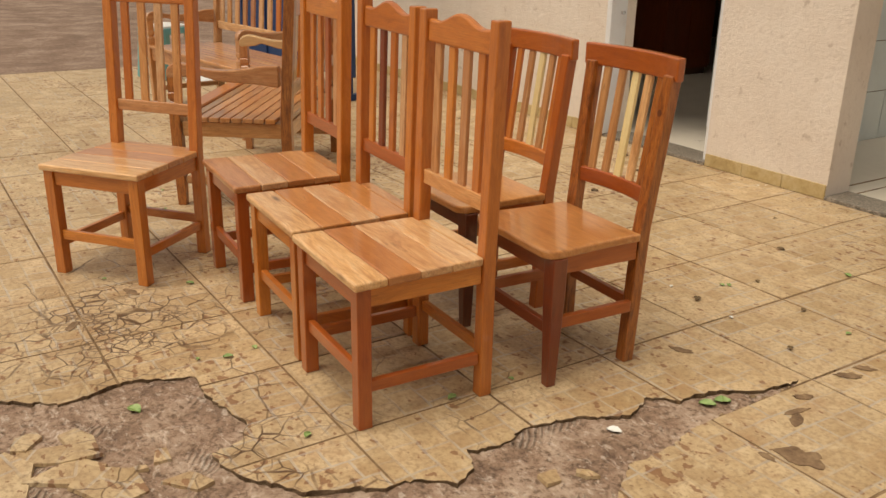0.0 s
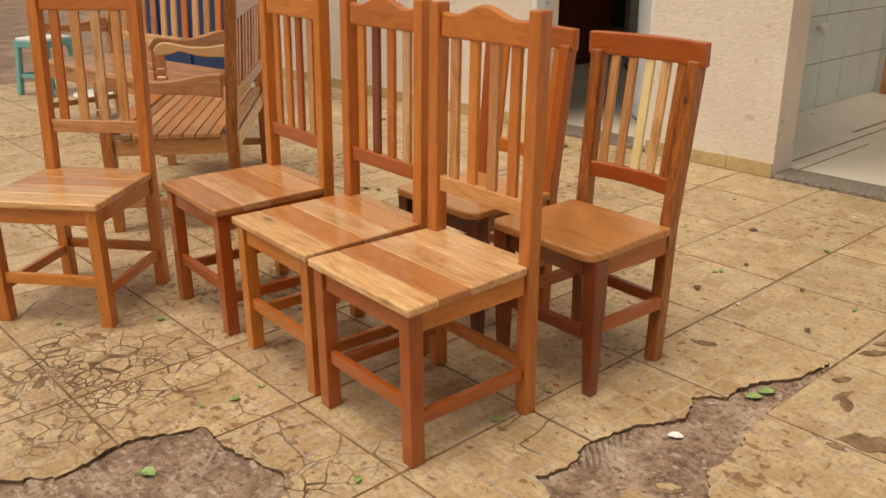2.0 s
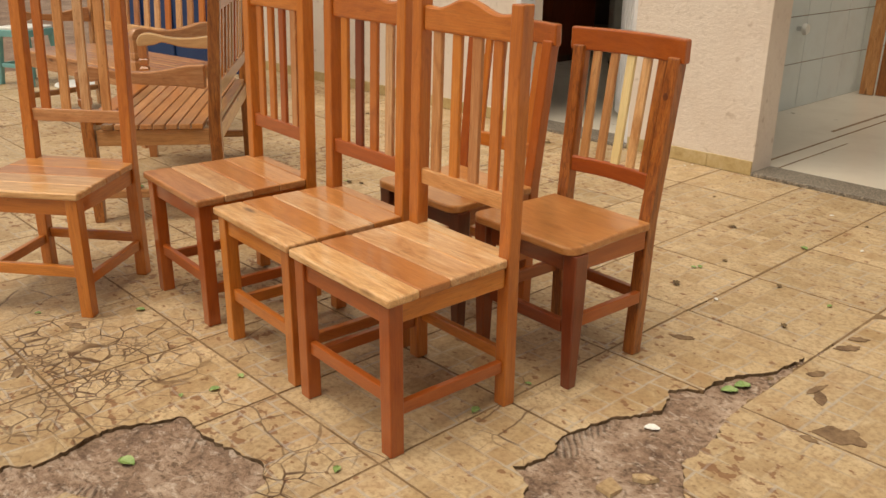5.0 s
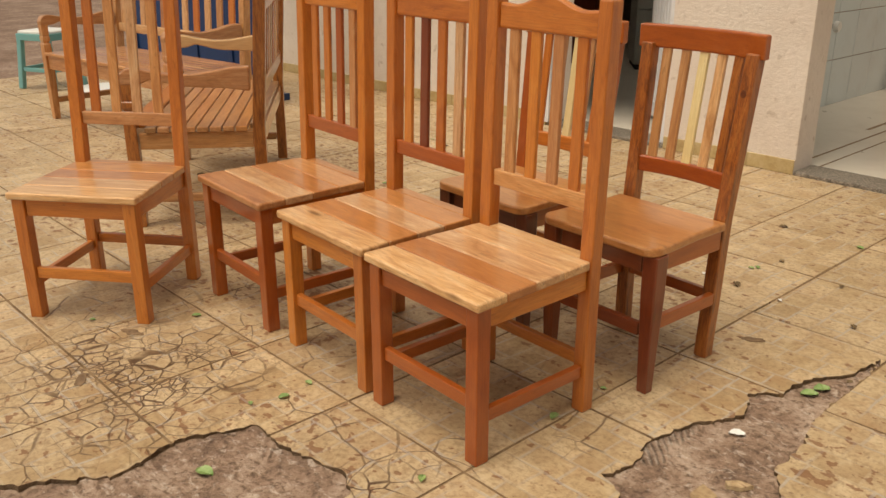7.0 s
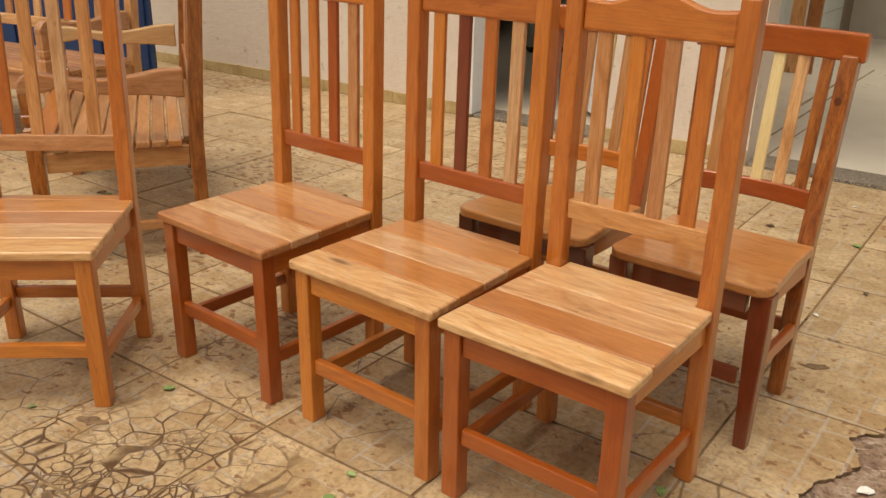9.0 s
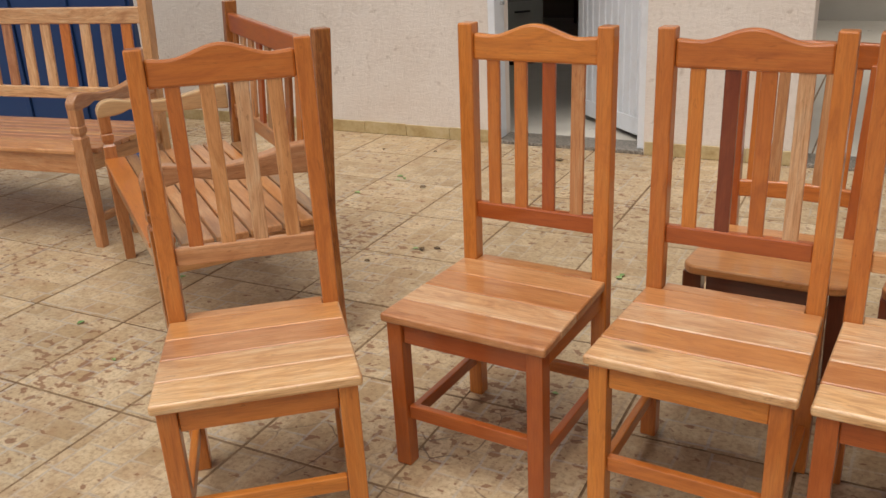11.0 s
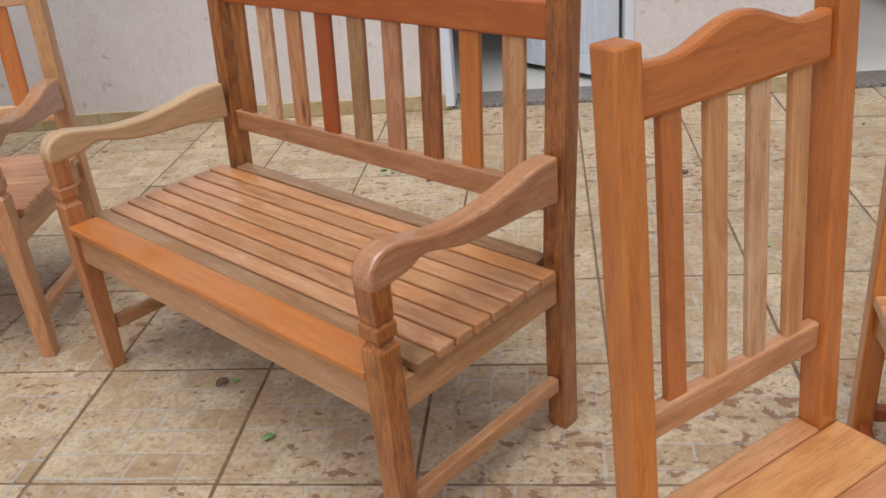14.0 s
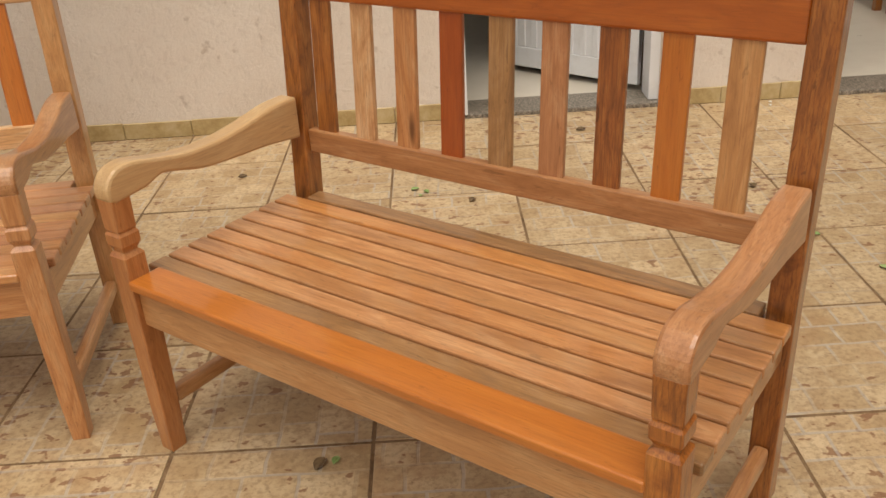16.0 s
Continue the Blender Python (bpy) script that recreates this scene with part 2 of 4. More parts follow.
    crack = math_node(t, 'MAXIMUM', crack, math_node(t, 'MULTIPLY', few, 0.7))
    base = mix(t, math_node(t, 'MULTIPLY', crack, 0.94), base, (0.085, 0.043, 0.018))
    tone = t.nodes.new("ShaderNodeHueSaturation")
    t.links.new(mix(t, 1.0, base, (1.0, 0.955, 0.985), 'MULTIPLY'), tone.inputs["Color"])
    t.links.new(math_node(t, 'ADD', 0.93, math_node(t, 'MULTIPLY', info.outputs["Random"], 0.14)), tone.inputs["Value"])
    t.links.new(tone.outputs[0], b.inputs["Base Color"])
    t.links.new(ramp(t, math_node(t, 'ADD', math_node(t, 'MULTIPLY', blot, 0.25), cloud), (0.3, 0.36), (0.9, 0.68)), b.inputs["Roughness"])
    high = math_node(t, 'SUBTRACT', math_node(t, 'MULTIPLY', grit, 0.25), math_node(t, 'ADD', crack, math_node(t, 'MULTIPLY', brick.outputs["Fac"], 0.35)))
    bump(t, b, high, 0.6, 0.004)
    return m


def rough_material(name, stops, scale, rough=0.9, bump_strength=0.5, bump_distance=0.01, fine=40.0, fine_amount=0.5):
    """A dull mottled surface of two scales of grain."""
    m, t, b = nodes_of(name)
    geo = t.nodes.new("ShaderNodeNewGeometry").outputs["Position"]
    big = noise_tex(t, geo, scale, 6.0, 0.65)
    small = noise_tex(t, geo, fine, 4.0, 0.7)
    f = math_node(t, 'ADD', big, math_node(t, 'MULTIPLY', math_node(t, 'SUBTRACT', small, 0.5), fine_amount))
    t.links.new(ramp(t, f, *stops), b.inputs["Base Color"])
    b.inputs["Roughness"].default_value = rough
    bump(t, b, mix(t, 0.6, big, small), bump_strength, bump_distance)
    return m


def stucco_material():
    m, t, b = nodes_of("rough_cream_stucco")
    geo = t.nodes.new("ShaderNodeNewGeometry").outputs["Position"]
    coat = noise_tex(t, mapped(t, geo, (1.0, 1.0, 1.5)), 48.0, 5.0, 0.7, 0.3)
    swirl = noise_tex(t, mapped(t, geo, (1.0, 1.0, 0.6)), 34.0, 4.0, 0.65, 0.5)
    dirt = noise_tex(t, geo, 2.2, 5.0, 0.65)
    c = mix(t, ramp(t, dirt, (0.40, 0.0), (0.75, 0.6)), (0.80, 0.71, 0.615), (0.69, 0.58, 0.48))
    spots = ramp(t, noise_tex(t, geo, 15.0, 3.0, 0.5), (0.665, 0.0), (0.74, 1.0))
    c = mix(t, math_node(t, 'MULTIPLY', spots, 0.45), c, (0.42, 0.31, 0.22))
    c = mix(t, math_node(t, 'MULTIPLY', ramp(t, swirl, (0.34, 1.0), (0.46, 0.0)), 0.16), c, (0.45, 0.36, 0.28))
    t.links.new(c, b.inputs["Base Color"])
    b.inputs["Roughness"].default_value = 0.92
    bump(t, b, mix(t, 0.5, coat, swirl), 0.8, 0.011)
    return m


def paint_material(name, colour, rough=0.45, wear=(0.3, 0.25, 0.2), amount=0.25, scale=7.0, metal=0.0):
    m, t, b = nodes_of(name)
    geo = t.nodes.new("ShaderNodeNewGeometry").outputs["Position"]
    n = noise_tex(t, geo, scale, 6.0, 0.7)
    t.links.new(mix(t, math_node(t, 'MULTIPLY', ramp(t, n, (0.48, 0.0), (0.72, 1.0)), amount), colour, wear), b.inputs["Base Color"])
    t.links.new(math_node(t, 'ADD', rough - 0.08, math_node(t, 'MULTIPLY', n, 0.16)), b.inputs["Roughness"])
    b.inputs["Metallic"].default_value = metal
    bump(t, b, noise_tex(t, geo, 90.0), 0.06, 0.002)
    return m


def mortar_material():
    """Exposed adhesive bed with comb ridges in patches."""
    m, t, b = nodes_of("exposed_mortar_bed")
    geo = t.nodes.new("ShaderNodeNewGeometry").outputs["Position"]
    big = noise_tex(t, geo, 6.0, 6.0, 0.65)
    small = noise_tex(t, geo, 55.0, 5.0, 0.7)
    c = ramp(t, math_node(t, 'ADD', big, math_node(t, 'MULTIPLY', math_node(t, 'SUBTRACT', small, 0.5), 0.5)),
             (0.30, (0.13, 0.075, 0.048)), (0.5, (0.33, 0.215, 0.145)), (0.70, (0.54, 0.41, 0.31)))
    comb = t.nodes.new("ShaderNodeTexWave")
    comb.inputs["Scale"].default_value = 26.0
    comb.inputs["Distortion"].default_value = 1.2
    comb.bands_direction = 'DIAGONAL'
    t.links.new(geo, comb.inputs["Vector"])
    patch = ramp(t, noise_tex(t, geo, 3.3, 2.0), (0.55, 0.0), (0.60, 1.0))
    ridges = math_node(t, 'MULTIPLY', comb.outputs["Fac"], patch)
    c = mix(t, math_node(t, 'MULTIPLY', ridges, 0.55), c, (0.50, 0.39, 0.30))
    white = ramp(t, noise_tex(t, mapped(t, geo, (1.0, 1.7, 1.0)), 26.0, 6.0, 0.72, 0.5), (0.55, 0.0), (0.63, 1.0))
    c = mix(t, math_node(t, 'MULTIPLY', white, 0.62), c, (0.66, 0.55, 0.45))
    c = mix(t, math_node(t, 'MULTIPLY', ramp(t, small, (0.36, 1.0), (0.48, 0.0)), 0.6), c, (0.085, 0.05, 0.028))
    t.links.new(c, b.inputs["Base Color"])
    b.inputs["Roughness"].default_value = 0.88
    bump(t, b, math_node(t, 'ADD', math_node(t, 'MULTIPLY', ridges, 0.8), math_node(t, 'ADD', big, small)), 0.9, 0.016)
    return m


M_TILE = tile_material()
M_MORTAR = mortar_material()
M_BISCUIT = rough_material("dirty_tile_body", ((0.3, (0.16, 0.10, 0.055)), (0.5, (0.30, 0.20, 0.12)), (0.7, (0.44, 0.32, 0.20))), 25.0)
M_GROUT = rough_material("dirty_grout", ((0.3, (0.105, 0.058, 0.026)), (0.5, (0.20, 0.122, 0.06)), (0.7, (0.31, 0.21, 0.115))), 8.0)
M_EARTH = rough_material("damp_earth_road", ((0.3, (0.13, 0.075, 0.045)), (0.5, (0.21, 0.13, 0.085)), (0.7, (0.33, 0.24, 0.18))), 2.2, 0.7, 0.5, 0.03, 28.0, 0.8)
M_STUCCO = stucco_material()
M_SKIRT = rough_material("yellow_skirting_tile", ((0.3, (0.38, 0.26, 0.105)), (0.5, (0.50, 0.37, 0.175)), (0.7, (0.58, 0.46, 0.26))), 7.0, 0.5, 0.2, 0.003)
M_GRANITE = rough_material("grey_granite", ((0.35, (0.085, 0.072, 0.056)), (0.5, (0.19, 0.16, 0.125)), (0.65, (0.36, 0.31, 0.25))), 90.0, 0.4, 0.1, 0.001, 220.0, 0.8)
M_WHITE = paint_material("white_enamel", (0.78, 0.79, 0.80), 0.4, (0.45, 0.40, 0.35), 0.25)
M_BLUE = paint_material("blue_enamel", (0.006, 0.034, 0.125), 0.5, (0.012, 0.05, 0.14), 0.5)
M_TEAL = paint_material("teal_plastic", (0.16, 0.40, 0.40), 0.42, (0.30, 0.45, 0.43), 0.4)
M_WHITEPLASTIC = paint_material("white_plastic", (0.76, 0.76, 0.72), 0.35, (0.5, 0.46, 0.4), 0.3)
M_INFLOOR = paint_material("pale_ceramic_floor", (0.68, 0.62, 0.52), 0.3, (0.50, 0.43, 0.34), 0.35, 3.0)
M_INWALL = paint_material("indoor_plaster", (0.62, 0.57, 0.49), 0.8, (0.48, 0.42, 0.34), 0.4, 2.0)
# darkened copy of the indoor plaster; its colour stands in for shade
M_SHADEWALL = paint_material("shade_darkened_plaster", (0.30, 0.24, 0.18), 0.8, (0.2, 0.15, 0.11), 0.4, 2.0)
M_WALLTILE = paint_material("pale_blue_wall_tile", (0.68, 0.75, 0.75), 0.22, (0.5, 0.5, 0.47), 0.3, 3.0)
M_DARKMETAL = paint_material("dark_grey_steel", (0.50, 0.51, 0.46), 0.4, (0.4, 0.4, 0.36), 0.4)
M_BLACK = paint_material("black_rubber", (0.012, 0.012, 0.012), 0.6)
M_CHROME = paint_material("chrome", (0.7, 0.7, 0.7), 0.2, (0.4, 0.4, 0.4), 0.2, 7.0, 1.0)
M_LEAF = rough_material("green_leaf", ((0.3, (0.13, 0.22, 0.06)), (0.5, (0.22, 0.33, 0.10)), (0.7, (0.34, 0.43, 0.18))), 30.0, 0.5, 0.2, 0.002)
M_DRYLEAF = rough_material("dry_leaf", ((0.3, (0.06, 0.035, 0.015)), (0.5, (0.13, 0.08, 0.035)), (0.7, (0.22, 0.15, 0.07))), 30.0, 0.7, 0.2, 0.002)
M_STAIN = rough_material("dark_brown_stain", ((0.3, (0.10, 0.055, 0.028)), (0.5, (0.19, 0.115, 0.06)), (0.7, (0.30, 0.20, 0.11))), 18.0, 0.75, 0.3, 0.003)


# ---- building blocks ----
MESHES = {}


def part(name, bm, material, parent=None, label="", at=None):
    """One mesh object from a bmesh, under a thing or a part."""
    me = bpy.data.meshes.new(name)
    bm.to_mesh(me)
    bm.free()
    return hang(name, me, material, parent, label, at)


def hang(name, me, material, parent=None, label="", at=None):
    if not me.materials:
        me.materials.append(material)
    ob = new(name, me)
    if parent is not None:
        ob.parent = parent
    if at is not None:
        ob.matrix_basis = at
    if label:
        ob["label"] = label
    return ob


def box_bm(size, bevel=0.003, segments=2):
    bm = bmesh.new()
    bmesh.ops.create_cube(bm, size=1.0)
    bmesh.ops.scale(bm, vec=size, verts=bm.verts)
    if bevel:
        bmesh.ops.bevel(bm, geom=bm.edges[:], offset=bevel, segments=segments, profile=0.5, affect='EDGES')
    return bm


def box_mesh(size, material, bevel=0.003, segments=2):
    key = (tuple(round(s, 4) for s in size), material.name, bevel, segments)
    if key not in MESHES:
        me = bpy.data.meshes.new("board")
        bm = box_bm(size, bevel, segments)
        bm.to_mesh(me)
        bm.free()
        me.materials.append(material)
        MESHES[key] = me
    return MESHES[key]


def block(name, lo, hi, material, parent=None, bevel=0.003, label="", segments=2):
    """A board between two corners; its own x axis runs along its longest side."""
    lo, hi = Vector(lo), Vector(hi)
    c, d = (lo + hi) / 2, hi - lo
    long = max(range(3), key=lambda i: d[i])
    if long == 0:
        size, turn = (d.x, d.y, d.z), Matrix.Identity(4)
    elif long == 1:
        size, turn = (d.y, d.x, d.z), Matrix.Rotation(radians(90), 4, 'Z')
    else:
        size, turn = (d.z, d.y, d.x), Matrix.Rotation(radians(-90), 4, 'Y')
    return hang(name, box_mesh(size, material, bevel, segments), material, parent, label, Matrix.Translation(c) @ turn)


def bar(name, a, b, width, depth, material, parent=None, bevel=0.003, label=""):
    """A straight bar from a to b; width across, depth in the upright or rearward sense."""
    a, b = Vector(a), Vector(b)
    x = (b - a).normalized()
    hint = Vector((0, 0, 1)) if abs(x.z) < 0.8 else Vector((0, 1, 0))
    y = hint.cross(x).normalized() if abs(x.z) < 0.8 else x.cross(hint).normalized()
    z = x.cross(y)
    m = Matrix((x, y, z)).transposed().to_4x4()
    m.translation = (a + b) / 2
    return hang(name, box_mesh(((b - a).length, width, depth), material, bevel), material, parent, label, m)


def bent_post(name, spine, half_x, half_y, material, parent):
    """A one-piece square post through the points of spine, from foot to top, grain along it."""
    key = (tuple(tuple(round(c, 4) for c in p) for p in spine), half_x, half_y, material.name)
    if key not in MESHES:
        bm = bmesh.new()
        rings = [[bm.verts.new((x + a * half_x, y + b_ * half_y, z)) for a, b_ in ((-1, -1), (1, -1), (1, 1), (-1, 1))] for x, y, z in spine]
        for r0, r1 in zip(rings, rings[1:]):
            for i in range(4):
                bm.faces.new((r0[i], r0[(i + 1) % 4], r1[(i + 1) % 4], r1[i]))
        bm.faces.new(rings[0][::-1])
        bm.faces.new(rings[-1])
        bmesh.ops.transform(bm, matrix=Matrix.Rotation(radians(90), 4, 'Y'), verts=bm.verts)
        bmesh.ops.bevel(bm, geom=[e for e in bm.edges if e.calc_face_angle(0) > 1.2], offset=0.004, segments=2, profile=0.5, affect='EDGES')
        me = bpy.data.meshes.new("post")
        bm.to_mesh(me)
        bm.free()
        me.materials.append(material)
        MESHES[key] = me
    return hang(name, MESHES[key], material, parent, "", Matrix.Rotation(radians(-90), 4, 'Y'))


def outline_board(name, points, thick, material, parent, at, bevel=0.004, label="", segments=2):
    """A board cut to an outline in its own x-y plane, thick along z, edges eased."""
    key = (tuple((round(x, 4), round(y, 4)) for x, y in points), thick, material.name)
    if key not in MESHES:
        bm = bmesh.new()
        f = bm.faces.new([bm.verts.new((x, y, -thick / 2)) for x, y in points])
        out = bmesh.ops.extrude_face_region(bm, geom=[f])
        bmesh.ops.translate(bm, vec=(0, 0, thick), verts=[v for v in out["geom"] if isinstance(v, bmesh.types.BMVert)])
        bmesh.ops.recalc_face_normals(bm, faces=bm.faces[:])
        sharp = [e for e in bm.edges if e.calc_face_angle(0) > 0.6]
        bmesh.ops.bevel(bm, geom=sharp, offset=bevel, segments=segments, profile=0.5, affect='EDGES')
        me = bpy.data.meshes.new("board")
        bm.to_mesh(me)
        bm.free()
        me.materials.append(material)
        MESHES[key] = me
    return hang(name, MESHES[key], material, parent, label, at)


def thing(name, label, category, at, group=""):
    ob = new(name)
    ob.empty_display_size = 0.1
    ob.matrix_world = at
    return tagged(ob, label, category, group)


UPRIGHT = Matrix.Rotation(radians(90), 4, 'X')


# ---- chairs ----
def tall_chair(x, y, turn, seat, slats, frame_tone, label, low_tone="red", leg_tone=None, lift=0.0, rake=0.018):
    """High slatted back with a waved top rail, five-plank seat, square legs."""
    c = thing("dining_chair", label, "chair", pose(x, y, 0, 0, 0, turn), "tall-backed dining chairs")
    F, L = W[frame_tone], W[leg_tone or frame_tone]
    front, back, top = -0.19, 0.205, 1.078 + lift
    for s in (-1, 1):
        block("front_leg", (s * 0.19 - 0.021, front - 0.021, 0), (s * 0.19 + 0.021, front + 0.021, 0.415), L, c)
        bent_post("back_post", [(s * 0.19, back - 0.005, 0), (s * 0.19, back - 0.005, 0.44), (s * 0.19, back - 0.005 + rake, top)], 0.0205, 0.0205, F, c)
    # seat planks, running side to side, with eased edges
    edge = [-0.222, -0.122, -0.022, 0.078, 0.1785, 0.190]
    for i, tone in enumerate(seat):
        y0, y1 = edge[i] + 0.0004, edge[i + 1] - 0.0004
        w0, w1 = (0.2225 - 0.014 * (e + 0.222) / 0.41 for e in (y0, y1))
        if i == 4:
            block("seat_plank", (-0.168, y0, 0.415), (0.168, y1 + 0.032, 0.4398), W[tone], c, 0.003)
        else:
            outline_board("seat_plank", [(-w0, y0), (w0, y0), (w1, y1), (-w1, y1)], 0.025, W[tone], c, pose(0, 0, 0.4275), 0.0075 if i == 0 else 0.0055, segments=4)
    for s in (-1, 1):
        block("apron", (s * 0.19 - 0.010, front + 0.022, 0.358), (s * 0.19 + 0.010, back - 0.027, 0.4145), F, c)
        block("stretcher", (s * 0.19 - 0.010, front + 0.022, 0.105), (s * 0.19 + 0.010, back - 0.027, 0.140), L, c)
    block("apron", (-0.168, front - 0.012, 0.358), (0.168, front + 0.010, 0.4145), L, c)
    block("apron", (-0.168, back - 0.014, 0.358), (0.168, back + 0.006, 0.4145), F, c)
    block("stretcher", (-0.168, front - 0.010, 0.140), (0.168, front + 0.010, 0.178), L, c)
    block("stretcher", (-0.168, back - 0.012, 0.128), (0.168, back + 0.008, 0.163), F, c)
    lean = lambda z: back - 0.005 + rake * (z - 0.44) / (top - 0.44)
    tilt = math.degrees(math.atan(rake / (top - 0.44)))
    wave = [(-0.170, 0.0), (0.170, 0.0)]
    for i in range(25):
        u = 1 - 2 * i / 24
        rise = 0.064 + 0.030 * (0.5 + 0.5 * math.cos(math.pi * min(1.0, abs(u) / 0.72))) + 0.004 * max(0.0, abs(u) - 0.72) / 0.28
        wave.append((u * 0.170, rise))
    outline_board("top_rail", wave, 0.024, F, c, pose(0, lean(0.985 + lift), 0.985 + lift, 90 - tilt), 0.007)
    block("lower_rail", (-0.170, lean(0.6) - 0.011, 0.558 + lift), (0.170, lean(0.6) + 0.011, 0.604 + lift), W[low_tone], c, 0.004)
    for k, tone in zip((-0.117, -0.039, 0.039, 0.117), slats):
        bar("back_slat", (k, lean(0.6), 0.598 + lift), (k, lean(0.99), 0.993 + lift), 0.035, 0.013, W[tone], c, 0.003)
    return c


tall_chair(-1.143, -0.151, 38.7, ("honey", "honey", "amber", "caramel", "amber"), ("orange", "amber", "honey", "amber"), "orange",
           "orange varnished wooden dining chair with honey plank seat, standing askew", "pink", "orange", 0.016, 0.050)
tall_chair(-0.720, 0.300, -4.0, ("amber", "honey", "caramel", "amber", "caramel"), ("orange", "orange", "russet", "amber"), "orange",
           "glossy varnished wooden dining chair with slatted back, in a row", "russet", "russet")
tall_chair(-0.198, 0.283, -3.2, ("honey", "caramel", "honey", "caramel", "amber"), ("orange", "red", "orange", "honey"), "orange",
           "varnished wooden dining chair with one dark red slat and striped seat", "russet", "orange")
tall_chair(0.265, 0.253, -2.4, ("honey", "caramel", "honey", "honey", "honey"), ("amber", "orange", "amber", "orange"), "orange",
           "varnished wooden dining chair with pale honey plank seat, at row end", "amber", "russet")


def low_chair(x, y, turn, slats, seat_tone, frame_tone, label, leg_tone="red", post_tone="chestnut"):
    """Lower back with a bowed straight-edged top rail, rounded one-piece seat and tapered front legs."""
    c = thing("low_back_chair", label, "chair", pose(x, y, 0, 0, 0, turn), "low-backed dining chairs")
    F = W[frame_tone]
    front, back = -0.165, 0.165
    lean = lambda z: back + 0.055 * max(0.0, z - 0.44) / 0.5
    for s in (-1, 1):
        bm = bmesh.new()
        rings = []
        for z, h in ((0.0, 0.016), (0.30, 0.024), (0.415, 0.025)):
            rings.append([bm.verts.new((s * 0.183 + a * h, front + b * h, z)) for a, b in ((-1, -1), (1, -1), (1, 1), (-1, 1))])
        for r0, r1 in zip(rings, rings[1:]):
            for i in range(4):
                bm.faces.new((r0[i], r0[(i + 1) % 4], r1[(i + 1) % 4], r1[i]))
        bm.faces.new(rings[0][::-1])
        bm.faces.new(rings[-1])
        bmesh.ops.transform(bm, matrix=Matrix.Rotation(radians(90), 4, 'Y'), verts=bm.verts)
        bmesh.ops.bevel(bm, geom=[e for e in bm.edges if e.calc_face_angle(0) > 0.6], offset=0.004, segments=2, profile=0.5, affect='EDGES')
        part("front_leg", bm, W[leg_tone], c, at=Matrix.Rotation(radians(-90), 4, 'Y'))
        bent_post("back_post", [(s * 0.156, back - 0.01, 0), (s * 0.166, back, 0.44), (s * 0.178, lean(0.905), 0.91)], 0.0205, 0.020, W[post_tone], c)
        block("apron", (s * 0.172 - 0.010, front + 0.026, 0.355), (s * 0.172 + 0.010, back - 0.024, 0.415), F, c)
        block("stretcher", (s * 0.172 - 0.010, front + 0.020, 0.180), (s * 0.172 + 0.010, back - 0.026, 0.218), F, c)
    block("apron", (-0.147, front - 0.012, 0.355), (0.147, front + 0.010, 0.415), W[leg_tone], c)
    block("apron", (-0.152, back - 0.012, 0.355), (0.152, back + 0.008, 0.415), F, c)
    block("stretcher", (-0.15, front - 0.010, 0.165), (0.15, front + 0.010, 0.204), W[leg_tone], c)
    block("stretcher", (-0.152, back - 0.016, 0.182), (0.152, back + 0.004, 0.217), F, c)
    # seat board with rounded front corners and slightly hollow sides
    pts = []
    for cx, cy, a0 in ((0.165, -0.170, -90), (-0.165, -0.170, 180)):
        for i in range(7):
            a = radians(a0 + 90 * i / 6)
            pts.append((cx + 0.042 * math.cos(a), cy + 0.042 * math.sin(a)))
    right, left = pts[:7], pts[7:]
    sides = [(0.207 - 0.013 * (i / 6) - 0.006 * math.sin(math.pi * i / 6), -0.128 + 0.27 * i / 6) for i in range(1, 7)]
    outline = left + right + sides + [(-px, py) for px, py in sides[::-1]]
    outline_board("seat", outline, 0.026, W[seat_tone], c, pose(0, 0, 0.428), 0.006)
    # bowed rails
    def bowed(name, w, z0, z1, thick, y0, bow, tone):
        bm = bmesh.new()
        n, rows = 14, []
        for i in range(n + 1):
            u = -1 + 2 * i / n
            yy = y0 + bow * (1 - u * u)
            rows.append([bm.verts.new((u * w, yy + a * thick / 2, z)) for a, z in ((-1, z0), (1, z0), (1, z1), (-1, z1))])
        for r0, r1 in zip(rows, rows[1:]):
            for i in range(4):
                bm.faces.new((r0[i], r1[i], r1[(i + 1) % 4], r0[(i + 1) % 4]))
        bm.faces.new(rows[0])
        bm.faces.new(rows[-1][::-1])
        bmesh.ops.recalc_face_normals(bm, faces=bm.faces[:])
        bmesh.ops.bevel(bm, geom=[e for e in bm.edges if e.calc_face_angle(0) > 0.7], offset=0.006, segments=3, profile=0.5, affect='EDGES')
        return part(name, bm, W[tone], c)
    bowed("top_rail", 0.212, 0.894, 0.963, 0.030, lean(0.92) - 0.004, 0.030, "russet")
    bowed("lower_rail", 0.156, 0.520, 0.570, 0.022, lean(0.53), 0.022, frame_tone)
    for k, tone in zip((-0.118, -0.059, 0.0, 0.059, 0.118), slats):
        u = 1 - (k / 0.17) ** 2
        bar("back_slat", (k, lean(0.54) + 0.020 * u, 0.562), (k * 1.04, lean(0.9) + 0.026 * u, 0.900), 0.030, 0.013, W[tone], c, 0.003)
    return c


